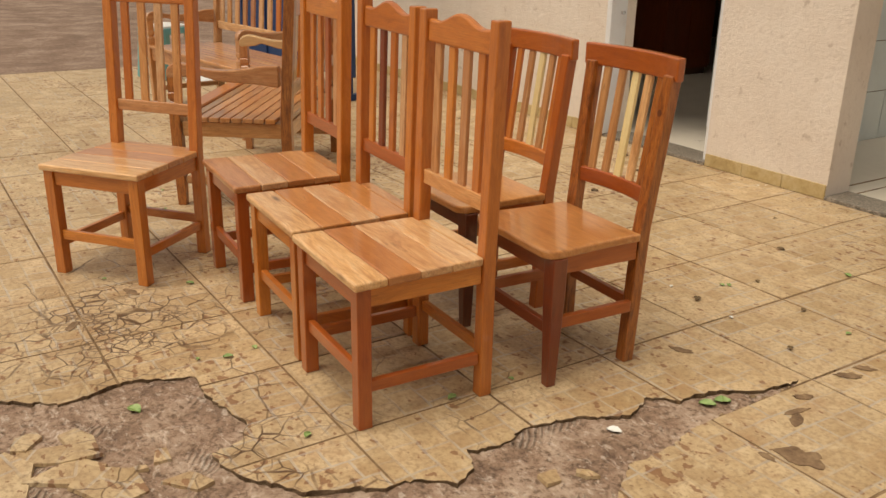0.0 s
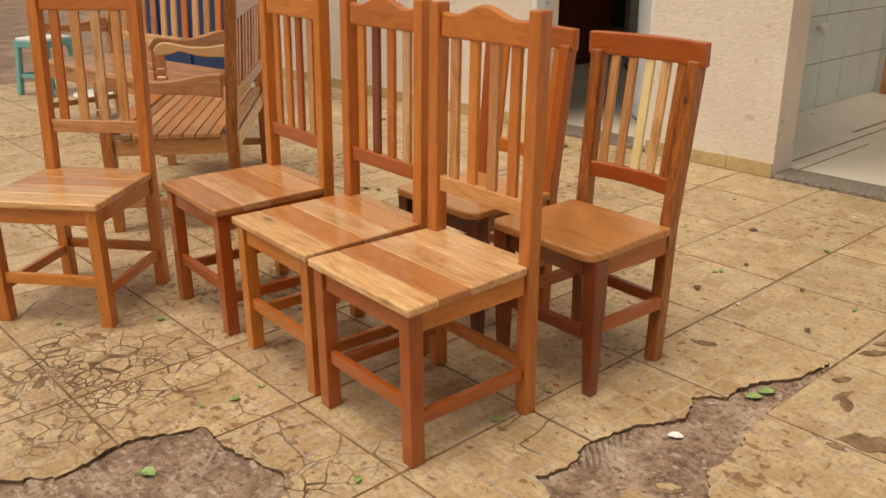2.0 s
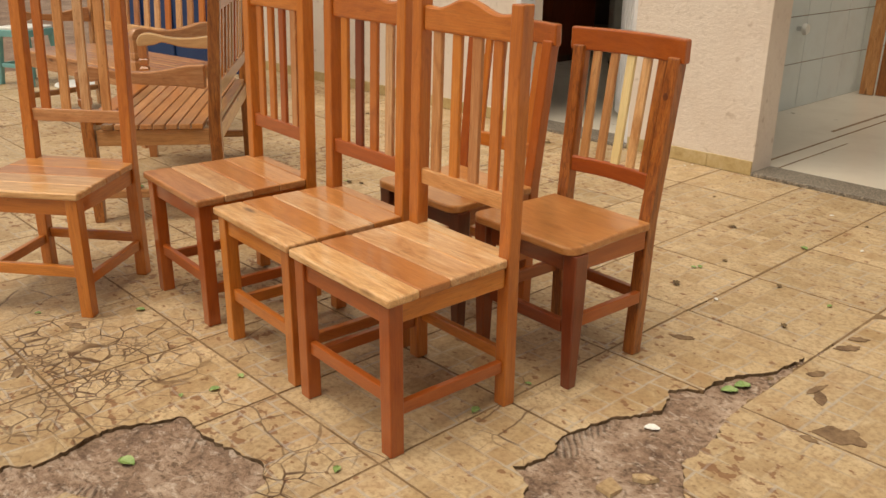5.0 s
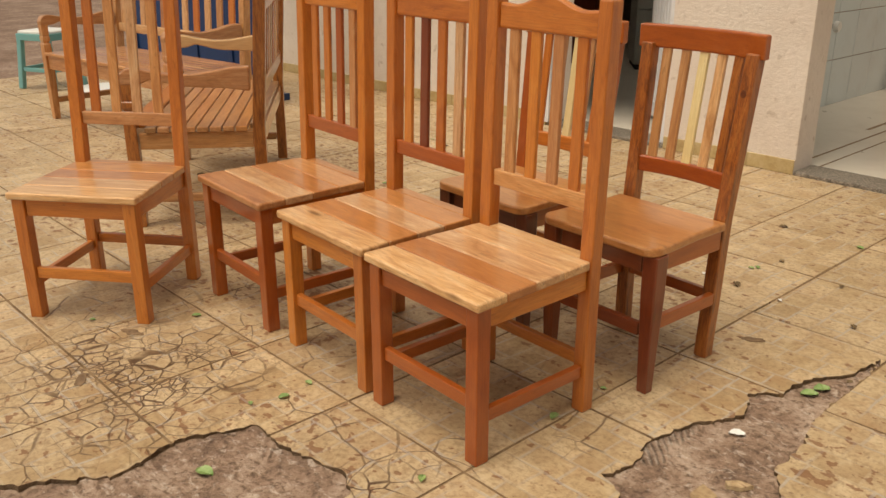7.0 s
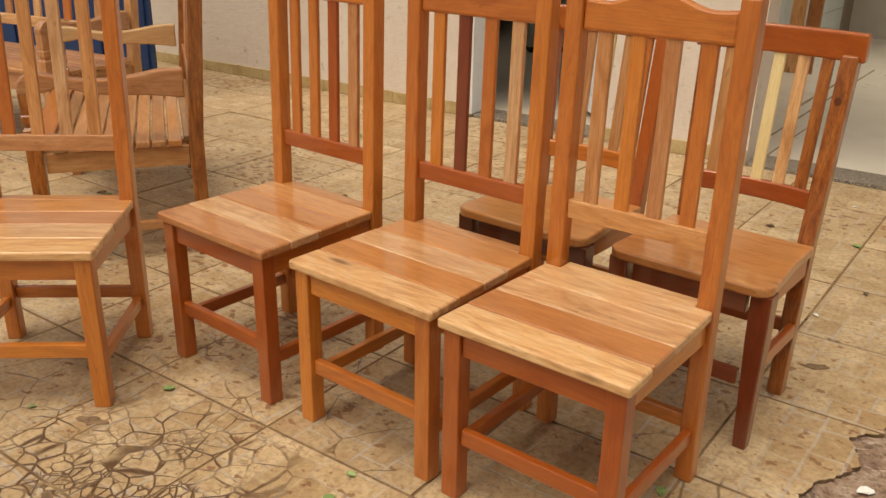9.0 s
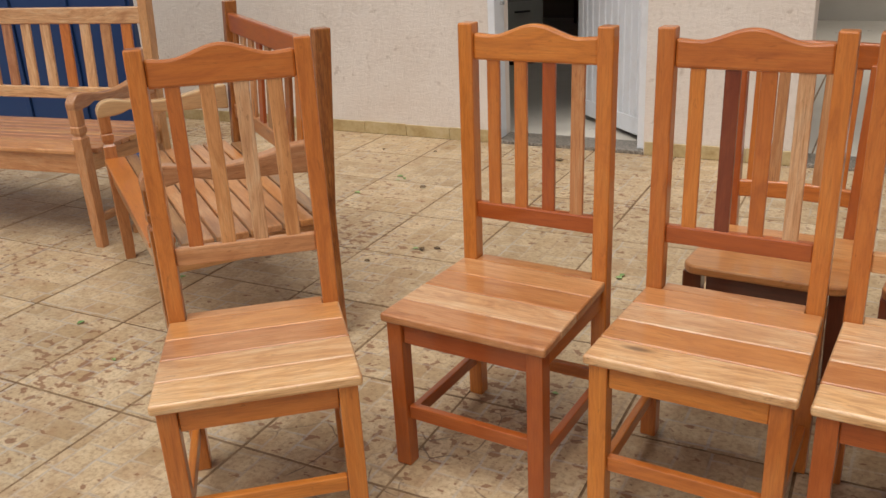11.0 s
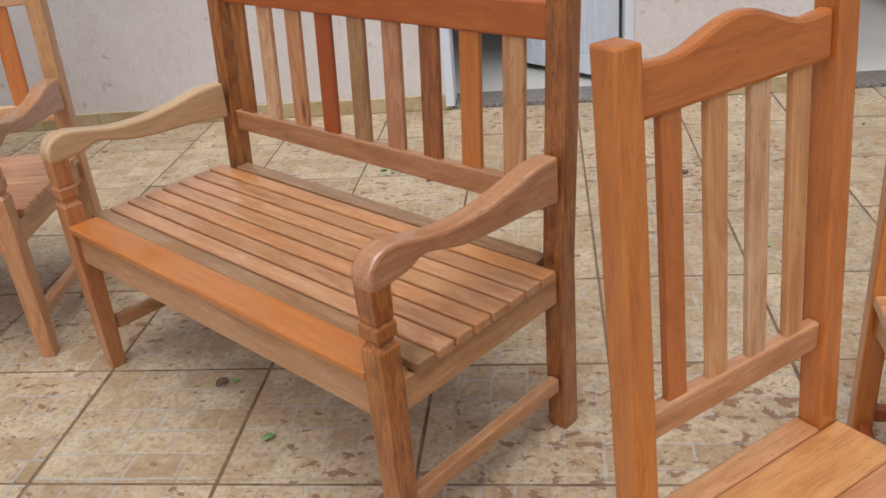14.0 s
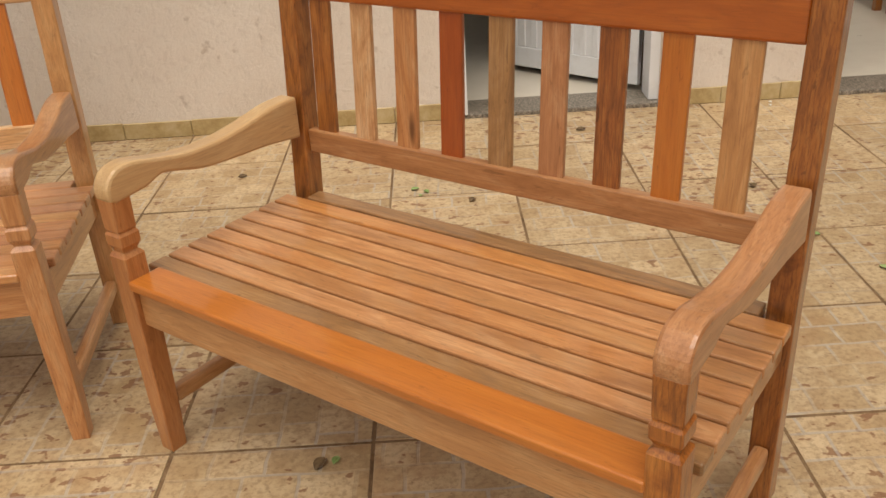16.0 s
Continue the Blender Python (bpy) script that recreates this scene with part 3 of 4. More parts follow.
first_low = low_chair(0.352, 0.822, -3.2, ("tan", "tan", "pale", "honey", "chestnut"), "caramel", "russet",
          "glossy reddish wooden chair with bowed back and pale yellow slat")
KNOT = 0.80
knot_bm = bmesh.new()
bmesh.ops.create_uvsphere(knot_bm, u_segments=14, v_segments=8, radius=1.0)
bmesh.ops.scale(knot_bm, vec=(0.0095, 0.0014, 0.013), verts=knot_bm.verts)
part("knot", knot_bm, W["dark"], first_low, "dark knot in the post", pose(0.172, 0.165 + 0.055 * (KNOT - 0.44) / 0.5 - 0.0205, KNOT))
low_chair(-0.128, 0.840, -3.2, ("orange", "tan", "pale", "tan", "orange"), "caramel", "orange",
          "glossy reddish wooden chair with dark legs, behind the row", "dark", "russet")


# ---- garden benches ----
def garden_bench(x, y, turn, half, tones, slat_tones, count, label):
    """Slatted bench with S-curved arms and notched front legs; half: half its length between leg centres."""
    c = thing("garden_bench", label, "bench", pose(x, y, 0, 0, 0, turn), "slatted wooden benches")
    leg, post, rail, seat_front, apron, arm = (W[k] for k in tones[:6])
    left_leg = W[tones[9]]
    fy, by = -0.263, 0.270
    for s in (-1, 1):
        # front leg: tapered foot, square shaft, notched neck
        bm = bmesh.new()
        rings = []
        for z, h in ((0.0, 0.020), (0.10, 0.023), (0.34, 0.0255), (0.500, 0.0255), (0.510, 0.018), (0.514, 0.018), (0.526, 0.0245), (0.548, 0.0245), (0.556, 0.019), (0.560, 0.0225), (0.628, 0.0235)):
            rings.append([bm.verts.new((a * h, b * h, z)) for a, b in ((-1, -1), (1, -1), (1, 1), (-1, 1))])
        for r0, r1 in zip(rings, rings[1:]):
            for i in range(4):
                bm.faces.new((r0[i], r0[(i + 1) % 4], r1[(i + 1) % 4], r1[i]))
        bm.faces.new(rings[0][::-1])
        bm.faces.new(rings[-1])
        bmesh.ops.transform(bm, matrix=Matrix.Rotation(radians(90), 4, 'Y'), verts=bm.verts)
        bmesh.ops.bevel(bm, geom=[e for e in bm.edges if e.calc_face_angle(0) > 1.3], offset=0.003, segments=2, profile=0.5, affect='EDGES')
        part("front_leg", bm, leg if s > 0 else left_leg, c, at=pose(s * half, fy, 0) @ Matrix.Rotation(radians(-90), 4, 'Y'))
        bent_post("back_post", [(s * half, by, 0), (s * half, by, 0.44), (s * half, by + 0.042, 1.030)], 0.0255, 0.0255, post, c)
        for yy in (fy, by):
            foot = bmesh.new()
            bmesh.ops.create_cone(foot, cap_ends=True, segments=12, radius1=0.010, radius2=0.010, depth=0.008)
            part("glide", foot, M_CHROME, c, "small metal glide", pose(s * half, yy, -0.001))
        block("side_rail", (s * half - 0.013, fy + 0.031, 0.345), (s * half + 0.013, by - 0.027, 0.415), rail, c)
        block("stretcher", (s * half - 0.015, fy + 0.028, 0.108), (s * half + 0.015, by - 0.027, 0.146), rail, c, 0.008)
        # curved arm, cut from the side
        up = [(0.245, 0.690), (0.17, 0.688), (0.09, 0.673), (0.0, 0.662), (-0.09, 0.664), (-0.17, 0.677), (-0.23, 0.689), (-0.272, 0.688), (-0.300, 0.674), (-0.315, 0.650), (-0.314, 0.624)]
        down = [(-0.300, 0.618), (-0.235, 0.624), (-0.205, 0.628), (-0.165, 0.640), (-0.12, 0.632), (-0.05, 0.614), (0.04, 0.606), (0.13, 0.602), (0.19, 0.595), (0.245, 0.588)]
        smooth = []
        for line in (up, down):
            line = [(a if a > -0.1 else -0.1 + (a + 0.1) * 0.875, h) for a, h in line]
            for i in range(len(line) - 1):
                p0, p1, p2, p3 = (Vector(line[max(0, min(len(line) - 1, i + k))]) for k in (-1, 0, 1, 2))
                for q in (0.0, 0.33, 0.67):
                    v = 0.5 * ((2 * p1) + (p2 - p0) * q + (2 * p0 - 5 * p1 + 4 * p2 - p3) * q * q + (3 * p1 - p0 - 3 * p2 + p3) * q ** 3)
                    smooth.append((v.x, v.y))
            smooth.append(line[-1])
        outline_board("armrest", smooth, 0.050, arm if s > 0 else W[tones[8]], c, Matrix.Translation((s * half, 0, 0)) @ Matrix.Rotation(radians(90), 4, 'Z') @ UPRIGHT, 0.007)
    inner = half - 0.026
    block("front_apron", (-inner - 0.004, fy - 0.012, 0.340), (inner + 0.004, fy + 0.014, 0.428), apron, c)
    block("seat_front_board", (-inner - 0.004, fy - 0.030, 0.430), (inner + 0.004, fy + 0.052, 0.452), seat_front, c, 0.006, segments=3)
    block("back_seat_rail", (-inner, by - 0.012, 0.345), (inner, by + 0.014, 0.415), rail, c)
    n = len(slat_tones)
    y0, y1 = fy + 0.056, by + 0.010
    step = (y1 - y0) / n
    for i, tone in enumerate(slat_tones):
        wide = half + 0.028 if i < n - 1 else inner - 0.006
        block("seat_slat", (-wide, y0 + i * step + 0.0015, 0.418), (wide, y0 + (i + 1) * step - 0.0055, 0.441), W[tone], c, 0.004)
    lean = lambda z: by + 0.042 * (z - 0.44) / 0.59
    block("lower_back_rail", (-inner, lean(0.59) - 0.014, 0.545), (inner, lean(0.59) + 0.014, 0.603), W[tones[6]], c, 0.004)
    block("top_back_rail", (-inner, lean(0.95) - 0.016, 0.906), (inner, lean(0.95) + 0.016, 0.984), W[tones[7]], c, 0.007, segments=3)
    for i, tone in enumerate(count):
        u = -inner + 2 * inner * (i + 0.46) / (len(count) + 0.24)
        bar("back_slat", (u, lean(0.60), 0.597), (u, lean(0.91), 0.912), 0.056, 0.014, W[tone], c, 0.003)
    return c


garden_bench(-2.136, 0.814, -36.75, 0.584,
             ("chestnut", "brown", "tan", "vivid", "tan", "pink", "tan", "russet", "ash", "caramel"),
             ("umber", "pink", "tan", "amber", "tan", "pink", "tan", "caramel", "umber"),
             ("brown", "honey", "amber", "russet", "umber", "pink", "brown", "vivid", "tan"),
             "varnished garden bench with mixed brown and orange slats and curved arms")
garden_bench(-3.736, 1.187, 7.0, 0.715,
             ("amber", "tan", "tan", "amber", "amber", "tan", "honey", "honey", "tan", "amber"),
             ("pink", "tan", "pink", "pink", "tan", "pink", "tan", "pink", "pink"),
             ("honey", "tan", "honey", "tan", "pink", "honey", "honey", "orange", "honey", "tan", "orange"),
             "long honey-coloured garden bench with curved arms, before a blue panel")


# ---- building front ----
FY = 3.16


def structure(ob, label, category):
    return tagged(ob, label, category, kind="structure")


def wall(name, lo, hi, material, label):
    ob = block(name, lo, hi, material, None, 0)
    return structure(ob, label, "wall")


DL, DR, OL, OR = -1.985, -1.10, -0.285, 2.05
H = 2.9
wall("wall_left", (-6.3, FY, -0.1), (DL, FY + 0.2, H), M_STUCCO, "rough cream stucco outer wall with yellow skirting")
wall("wall_middle", (DR, FY, -0.1), (OL, FY + 0.2, H), M_STUCCO, "rough cream stucco wall between two openings")
wall("wall_right", (OR, FY, -0.1), (6.0, FY + 0.2, H), M_STUCCO, "rough cream stucco outer wall beyond the opening")
wall("wall_over_door", (DL, FY, 2.12), (DR, FY + 0.2, H), M_STUCCO, "rough cream stucco wall over the door")
wall("wall_over_opening", (OL, FY, 2.35), (OR, FY + 0.2, H), M_STUCCO, "rough cream stucco wall over the wide opening")
# rooms behind; the dim room's shade is put into its wall colour
wall("wall_partition", (-1.12, FY + 0.2, 0.012), (-1.016, 8.6, H), M_SHADEWALL, "plaster partition wall between two rooms, coloured dark to imitate shade")
# unseen side wall; its gap is added to let some daylight in
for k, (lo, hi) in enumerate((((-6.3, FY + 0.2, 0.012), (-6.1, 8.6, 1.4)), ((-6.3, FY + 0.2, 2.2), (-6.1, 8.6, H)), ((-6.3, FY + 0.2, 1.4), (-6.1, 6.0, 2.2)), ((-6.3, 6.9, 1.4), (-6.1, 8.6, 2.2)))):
    wall("wall_room_left_%d" % (k + 1), lo, hi, M_SHADEWALL, "shade-darkened plaster side wall round an unseen gap added for light")
wall("wall_room_back", (-6.3, 8.6, 0.012), (-1.016, 8.8, H), M_SHADEWALL, "plaster back wall of the dim room, coloured dark to imitate shade")
wall("wall_tiled_room_back", (-1.016, 8.6, 0.012), (4.2, 8.8, H), M_INWALL, "plain plaster back wall of the tiled room")
# wide gap added out of view to brighten the tiled room
for k, (lo, hi) in enumerate((((4.0, FY + 0.2, 0.012), (4.2, 8.6, 0.5)), ((4.0, FY + 0.2, 2.5), (4.2, 8.6, H)), ((4.0, FY + 0.2, 0.5), (4.2, 3.9, 2.5)), ((4.0, 8.0, 0.5), (4.2, 8.6, 2.5)))):
    wall("wall_room_right_%d" % (k + 1), lo, hi, M_INWALL, "dull plaster side wall round a wide unseen gap added for light")
# unseen ceiling, left open over both rooms as an added light source
cbm = bmesh.new()
for x0, x1, y0, y1 in ((-6.4, -3.2, FY, 8.9), (-2.3, -0.7, FY, 8.9), (3.4, 4.3, FY, 8.9), (-3.2, -2.3, FY, 4.4), (-3.2, -2.3, 4.9, 8.9), (-0.7, 3.4, FY, 4.1), (-0.7, 3.4, 7.0, 8.9)):
    piece = box_bm((x1 - x0, y1 - y0, 0.12), 0)
    bmesh.ops.translate(piece, vec=((x0 + x1) / 2, (y0 + y1) / 2, H + 0.061), verts=piece.verts)
    tmp = bpy.data.meshes.new("ceiling_piece")
    piece.to_mesh(tmp)
    piece.free()
    cbm.from_mesh(tmp)
ceil = part("ceiling", cbm, M_INWALL)
structure(ceil, "plain plaster ceiling, unseen, with gaps added to light two rooms", "ceiling")
inside = block("floor_inside", (-6.3, FY + 0.2, -0.08), (4.2, 8.8, 0.012), M_INFLOOR, None, 0)
structure(inside, "pale ceramic indoor floor with narrow dark joints", "floor")
for gx, gy0, gy1, gw in ((-0.36, 3.37, 6.6, 0.006), (-0.455, 4.50, 6.2, 0.010), (-0.244, 3.37, 4.24, 0.004)):
    part("floor_seam", box_bm((2 * gw, gy1 - gy0, 0.002), 0), M_BISCUIT, inside, "dirty brown open seam", Matrix.Translation(Vector((gx, (gy0 + gy1) / 2, 0.0133)) - inside.location))


def threshold(name, x0, x1):
    ob = block(name, (x0, FY - 0.012, -0.03), (x1, FY + 0.20, 0.020), M_GRANITE, None, 0.004)
    structure(ob, "worn grey granite door threshold", "threshold")


threshold("threshold_door", DL, DR)
threshold("threshold_opening", OL, OR)


def skirting(name, x0, x1):
    base = new(name)
    tagged(base, "dusty yellow skirting tiles along the wall foot", "skirting", kind="structure")
    n = max(1, round((x1 - x0) / 0.3))
    w = (x1 - x0) / n
    for i in range(n):
        block("skirting_tile", (x0 + i * w + 0.0012, FY - 0.011, 0.001), (x0 + (i + 1) * w - 0.0012, FY - 0.001, 0.074 + 0.002 * ((i * 7) % 3)), M_SKIRT, base, 0.002, segments=1)


skirting("baseboard_left", -6.3, DL - 0.01)
skirting("baseboard_middle", DR + 0.005, OL)
skirting("baseboard_right", OR, 6.0)

# door frame and its open leaf
frame_ob = new("door_frame")
tagged(frame_ob, "white painted steel door frame in the stucco wall", "door frame", kind="structure")
block("jamb", (DL - 0.03, FY - 0.028, 0.021), (DL + 0.014, FY + 0.11, 2.12), M_WHITE, frame_ob, 0.004)
block("jamb", (DR - 0.045, FY + 0.03, 0.021), (DR + 0.002, FY + 0.16, 2.12), M_WHITE, frame_ob, 0.004)
block("head", (DL + 0.014, FY + 0.0, 2.06), (DR - 0.045, FY + 0.16, 2.12), M_WHITE, frame_ob, 0.004)
block("strike_plate", (DL + 0.014, FY + 0.05, 0.80), (DL + 0.034, FY + 0.075, 0.82), M_CHROME, frame_ob, 0.002, "small metal latch")

leaf_turn = math.degrees(math.atan2(0.49, -0.53))
leaf = thing("steel_door", "white ribbed steel door leaf standing open into the room", "door", pose(DR - 0.05, FY + 0.20, 0.045, 0, 0, leaf_turn))
LW, LH = 0.76, 2.0
block("panel", (0.0, -0.010, 0.0), (LW, 0.010, LH), M_WHITE, leaf, 0.002)
for a, b_ in (((0, -0.018, 0), (LW, 0.018, 0.10)), ((0, -0.018, LH - 0.10), (LW, 0.018, LH)), ((0, -0.018, 0.10), (0.055, 0.018, LH - 0.10)), ((LW - 0.055, -0.018, 0.10), (LW, 0.018, LH - 0.10))):
    block("rail", a, b_, M_WHITE, leaf, 0.003)
for i in range(9):
    u = 0.09 + i * 0.0725
    block("rib", (u - 0.017, -0.017, 0.102), (u + 0.017, 0.017, LH - 0.102), M_WHITE, leaf, 0.005)
block("handle", (LW - 0.04, -0.055, 0.98), (LW - 0.025, -0.018, 1.10), M_CHROME, leaf, 0.003, "metal pull handle")

# tiled side wall of the wide opening's room
tw = new("wall_tiling")
tagged(tw, "pale blue glazed wall tiles with dark joints", "wall tiling", kind="structure")
ground_joint = block("joint_bed", (-1.016, FY + 0.21, 0.013), (-1.011, 8.0, 2.31), M_GROUT, tw, 0)
for j in range(7):
    for i in range(14):
        y0 = FY + 0.245 + i * 0.336
        block("wall_tile", (-1.0108, y0 + 0.003, 0.013 + j * 0.33), (-1.003, y0 + 0.333, 0.013 + j * 0.33 + 0.325), M_WALLTILE, tw, 0.0015, segments=1)
tap = thing("wall_valve", "round white valve handle on the tiled wall", "valve", pose(-1.003, 4.95, 0.587, 0, 90, 0))
bm = bmesh.new()
bmesh.ops.create_cone(bm, cap_ends=True, segments=16, radius1=0.018, radius2=0.014, depth=0.05)
part("stem", bm, M_CHROME, tap, at=pose(0, 0, 0.025))
bm = bmesh.new()
bmesh.ops.create_cone(bm, cap_ends=True, segments=20, radius1=0.042, radius2=0.036, depth=0.03)
bmesh.ops.bevel(bm, geom=bm.edges[:], offset=0.004, segments=2, affect='EDGES')
part("knob", bm, M_WHITEPLASTIC, tap, at=pose(0, 0, 0.06))

# furniture in the dim room
ward = thing("wardrobe", "tall dark reddish-brown wooden wardrobe in the dim room", "wardrobe", pose(-3.95, 5.65, 0.012))
block("body", (-0.40, -0.33, 0.06), (0.36, 0.33, 2.0), W["red"], ward, 0.004)
block("door", (0.361, -0.325, 0.08), (0.38, -0.003, 1.98), W["red"], ward, 0.003)
block("door", (0.361, 0.003, 0.08), (0.38, 0.325, 1.98), W["red"], ward, 0.003)
block("plinth", (-0.38, -0.31, 0.0), (0.34, 0.31, 0.06), W["dark"], ward, 0)
for s in (-0.03, 0.03):
    block("handle", (0.381, s - 0.006, 0.95), (0.40, s + 0.006, 1.10), M_CHROME, ward, 0.002)

chest = thing("drawer_cabinet", "dark grey steel drawer cabinet in the dim room", "cabinet", pose(-2.98, 5.78, 0.012, 0, 0, 42))
block("body", (-0.20, -0.25, 0.05), (0.20, 0.25, 1.25), M_DARKMETAL, chest, 0.005)
block("plinth", (-0.18, -0.23, 0.0), (0.18, 0.23, 0.05), M_BLACK, chest, 0)
for k in range(5):
    d = block("drawer", (-0.19, -0.272, 0.08 + k * 0.232), (0.19, -0.251, 0.30 + k * 0.232), M_DARKMETAL, chest, 0.004)
    bm = box_bm((0.14, 0.02, 0.016), 0.004)
    part("handle", bm, M_BLACK, d, at=Matrix.Translation((0, -0.020, 0.03)))

# dark rack placed over the back wall so the doorway looks unlit
rack = thing("darkening_rack", "dark wooden shelf rack added to darken the dim room's back wall", "shelf", pose(-2.3, 8.35, 0.012))
for s in (-0.9, 0.9):
    block("side", (s - 0.015, -0.2, 0), (s + 0.015, 0.2, 1.8), W["dark"], rack)
for k in range(5):
    block("shelf", (-0.884, -0.2, 0.08 + k * 0.42), (0.884, 0.2, 0.105 + k * 0.42), W["dark"], rack)
block("back", (-0.884, 0.201, 0.0), (0.884, 0.215, 1.8), W["dark"], rack, 0)


tall_chair(0.775, 4.865, 2.0, ("brown", "brown", "brown", "brown", "brown"), ("brown", "brown", "brown", "brown"), "brown",
           "dark wooden chair standing inside the tiled room", "brown", "brown")
tall_chair(0.800, 4.345, -3.0, ("russet", "orange", "russet", "orange", "russet"), ("russet", "russet", "orange", "russet"), "russet",
           "reddish wooden chair standing just inside the tiled room", "russet", "russet")
for bx, by_, tone, label in ((-0.88, 6.02, "amber", "orange plank standing on end by the tiled wall"), (-0.765, 6.05, "brown", "dark brown plank standing on end by the tiled wall")):
    board = bar("plank", (bx, by_, 0.014), (bx + 0.005, by_ + 0.06, 1.9), 0.105, 0.03, W[tone], None, 0.003)
    tagged(board, label, "plank")

# ---- blue panel, stool and lid at the far side ----
panel = thing("metal_panel", "dark blue painted sheet-metal panel standing behind the bench", "panel", pose(-4.62, 2.07, 0, 0, 0, 8.9))
for k in range(2):
    block("sheet", (-0.84 + k * 0.842, -0.02, 0.20), (-0.84 + k * 0.842 + 0.838, 0.02, 1.75), M_BLUE, panel, 0.004)
for u in (-0.82, -0.42, -0.02, 0.40, 0.80):
    block("rib", (u - 0.02, -0.034, 0.21), (u + 0.02, -0.0205, 1.74), M_BLUE, panel, 0.005)
for u in (-0.72, 0.72):
    block("foot", (u - 0.03, -0.22, 0.0), (u + 0.03, 0.22, 0.05), M_BLUE, panel, 0.004)
    block("post", (u - 0.025, 0.021, 0.05), (u + 0.025, 0.06, 1.6), M_BLUE, panel, 0.004)

stool = thing("plastic_stool", "teal plastic stool with pale worn top on the tiles", "stool", pose(-5.72, 1.30, 0, 0, 0, 25))
bm = box_bm((0.30, 0.30, 0.028), 0.012, 3)
part("seat", bm, M_WHITEPLASTIC, stool, "pale worn seat top", pose(0, 0, 0.446))
for lo, hi in (((-0.16, -0.16, 0.385), (0.16, -0.148, 0.438)), ((-0.16, 0.148, 0.385), (0.16, 0.16, 0.438)), ((-0.16, -0.148, 0.385), (-0.148, 0.148, 0.438)), ((0.148, -0.148, 0.385), (0.16, 0.148, 0.438))):
    block("rim", lo, hi, M_TEAL, stool, 0.004)
for sx in (-1, 1):
    for sy in (-1, 1):
        bar("leg", (sx * 0.165, sy * 0.165, 0), (sx * 0.137, sy * 0.137, 0.40), 0.045, 0.045, M_TEAL, stool, 0.008)
for s in (-1, 1):
    block("stretcher", (-0.13, s * 0.155 - 0.008, 0.14), (0.13, s * 0.155 + 0.008, 0.172), M_TEAL, stool, 0.004)
    block("stretcher", (s * 0.155 - 0.008, -0.13, 0.14), (s * 0.155 + 0.008, 0.13, 0.172), M_TEAL, stool, 0.004)

lid = thing("plastic_basin", "round white plastic basin upside down on the tiles", "basin", pose(-5.35, 1.55, 0.002))
bm = bmesh.new()
bmesh.ops.create_cone(bm, cap_ends=True, segments=40, radius1=0.20, radius2=0.19, depth=0.018)
bmesh.ops.bevel(bm, geom=[e for e in bm.edges if e.calc_face_angle(0) > 0.8], offset=0.005, segments=2, affect='EDGES')
part("disc", bm, M_WHITEPLASTIC, lid, at=pose(0, 0, 0.0095))

# ---- ground ----
bm = bmesh.new()
n = 60
for i in range(n + 1):
    for j in range(n + 1):
        u, v = -1 + 2 * i / n, -1 + 2 * j / n
        bm.verts.new((-8 + 260 * u * abs(u) ** 1.6, 260 * v * abs(v) ** 1.6, 0))
bm.verts.ensure_lookup_table()
for v in bm.verts:
    v.co.z = -0.075 + 0.03 * noise.noise(Vector((v.co.x * 0.3, v.co.y * 0.3, 0)))
for i in range(n):
    for j in range(n):
        a = i * (n + 1) + j
        bm.faces.new([bm.verts[k] for k in (a, a + n + 1, a + n + 2, a + 1)])
structure(part("ground", bm, M_EARTH), "damp brown earth and worn road surface", "ground")

# broken floor: outline of the missing strip, then roughened
HOLE = ((-0.60, -1.25), (-0.22, -0.80), (-0.10, -0.62), (-0.15, -0.45), (-0.07, -0.26), (0.10, -0.25), (0.26, -0.21), (0.34, -0.25),
        (0.37, -0.35), (0.52, -0.30), (0.64, -0.20), (0.72, -0.03), (0.74, 0.07), (0.80, 0.13), (0.77, 0.21), (0.69, 0.24), (0.72, 0.33),
        (0.685, 0.43), (0.71, 0.60), (0.79, 0.74), (0.735, 0.86), (0.80, 0.93), (0.805, 1.05), (0.89, 1.20), (0.905, 1.36), (0.918, 1.30),
        (0.92, 0.90), (0.965, 0.66), (0.97, 0.56), (1.03, 0.47), (1.12, 0.36), (1.16, 0.15), (1.10, -0.10), (0.95, -0.40), (0.85, -0.80), (0.80, -1.25))


def roughened(points, step=0.012, amount=0.011):
    out = []
    for i, p in enumerate(points):
        a, b_ = Vector((*p, 0)), Vector((*points[(i + 1) % len(points)], 0))
        k = max(1, round((b_ - a).length / step))
        for q in range(k):
            v = a.lerp(b_, q / k)
            out.append((v.x + amount * (noise.noise(v * 14) + 1.1 * noise.noise(v * 52)), v.y + amount * (noise.noise(v * 14 + Vector((9, 4, 2))) + 1.1 * noise.noise(v * 52 + Vector((3, 7, 1))))))
    return out


HOLE_LINE = roughened(HOLE)
XS, YS = (min(p[0] for p in HOLE_LINE), max(p[0] for p in HOLE_LINE)), (min(p[1] for p in HOLE_LINE), max(p[1] for p in HOLE_LINE))

bm = bmesh.new()
nx, ny = 170, 240
grid = [[bm.verts.new((-0.75 + 2.05 * i / nx, -1.4 + 2.95 * j / ny, 0)) for j in range(ny + 1)] for i in range(nx + 1)]
for row in grid:
    for v in row:
        p = v.co.copy()
        v.co.z = -0.0115 + 0.008 * noise.noise(p * 7) + 0.007 * noise.noise(p * 19) + 0.004 * noise.noise(p * 48)
for i in range(nx):
    for j in range(ny):
        bm.faces.new((grid[i][j], grid[i + 1][j], grid[i + 1][j + 1], grid[i][j + 1]))
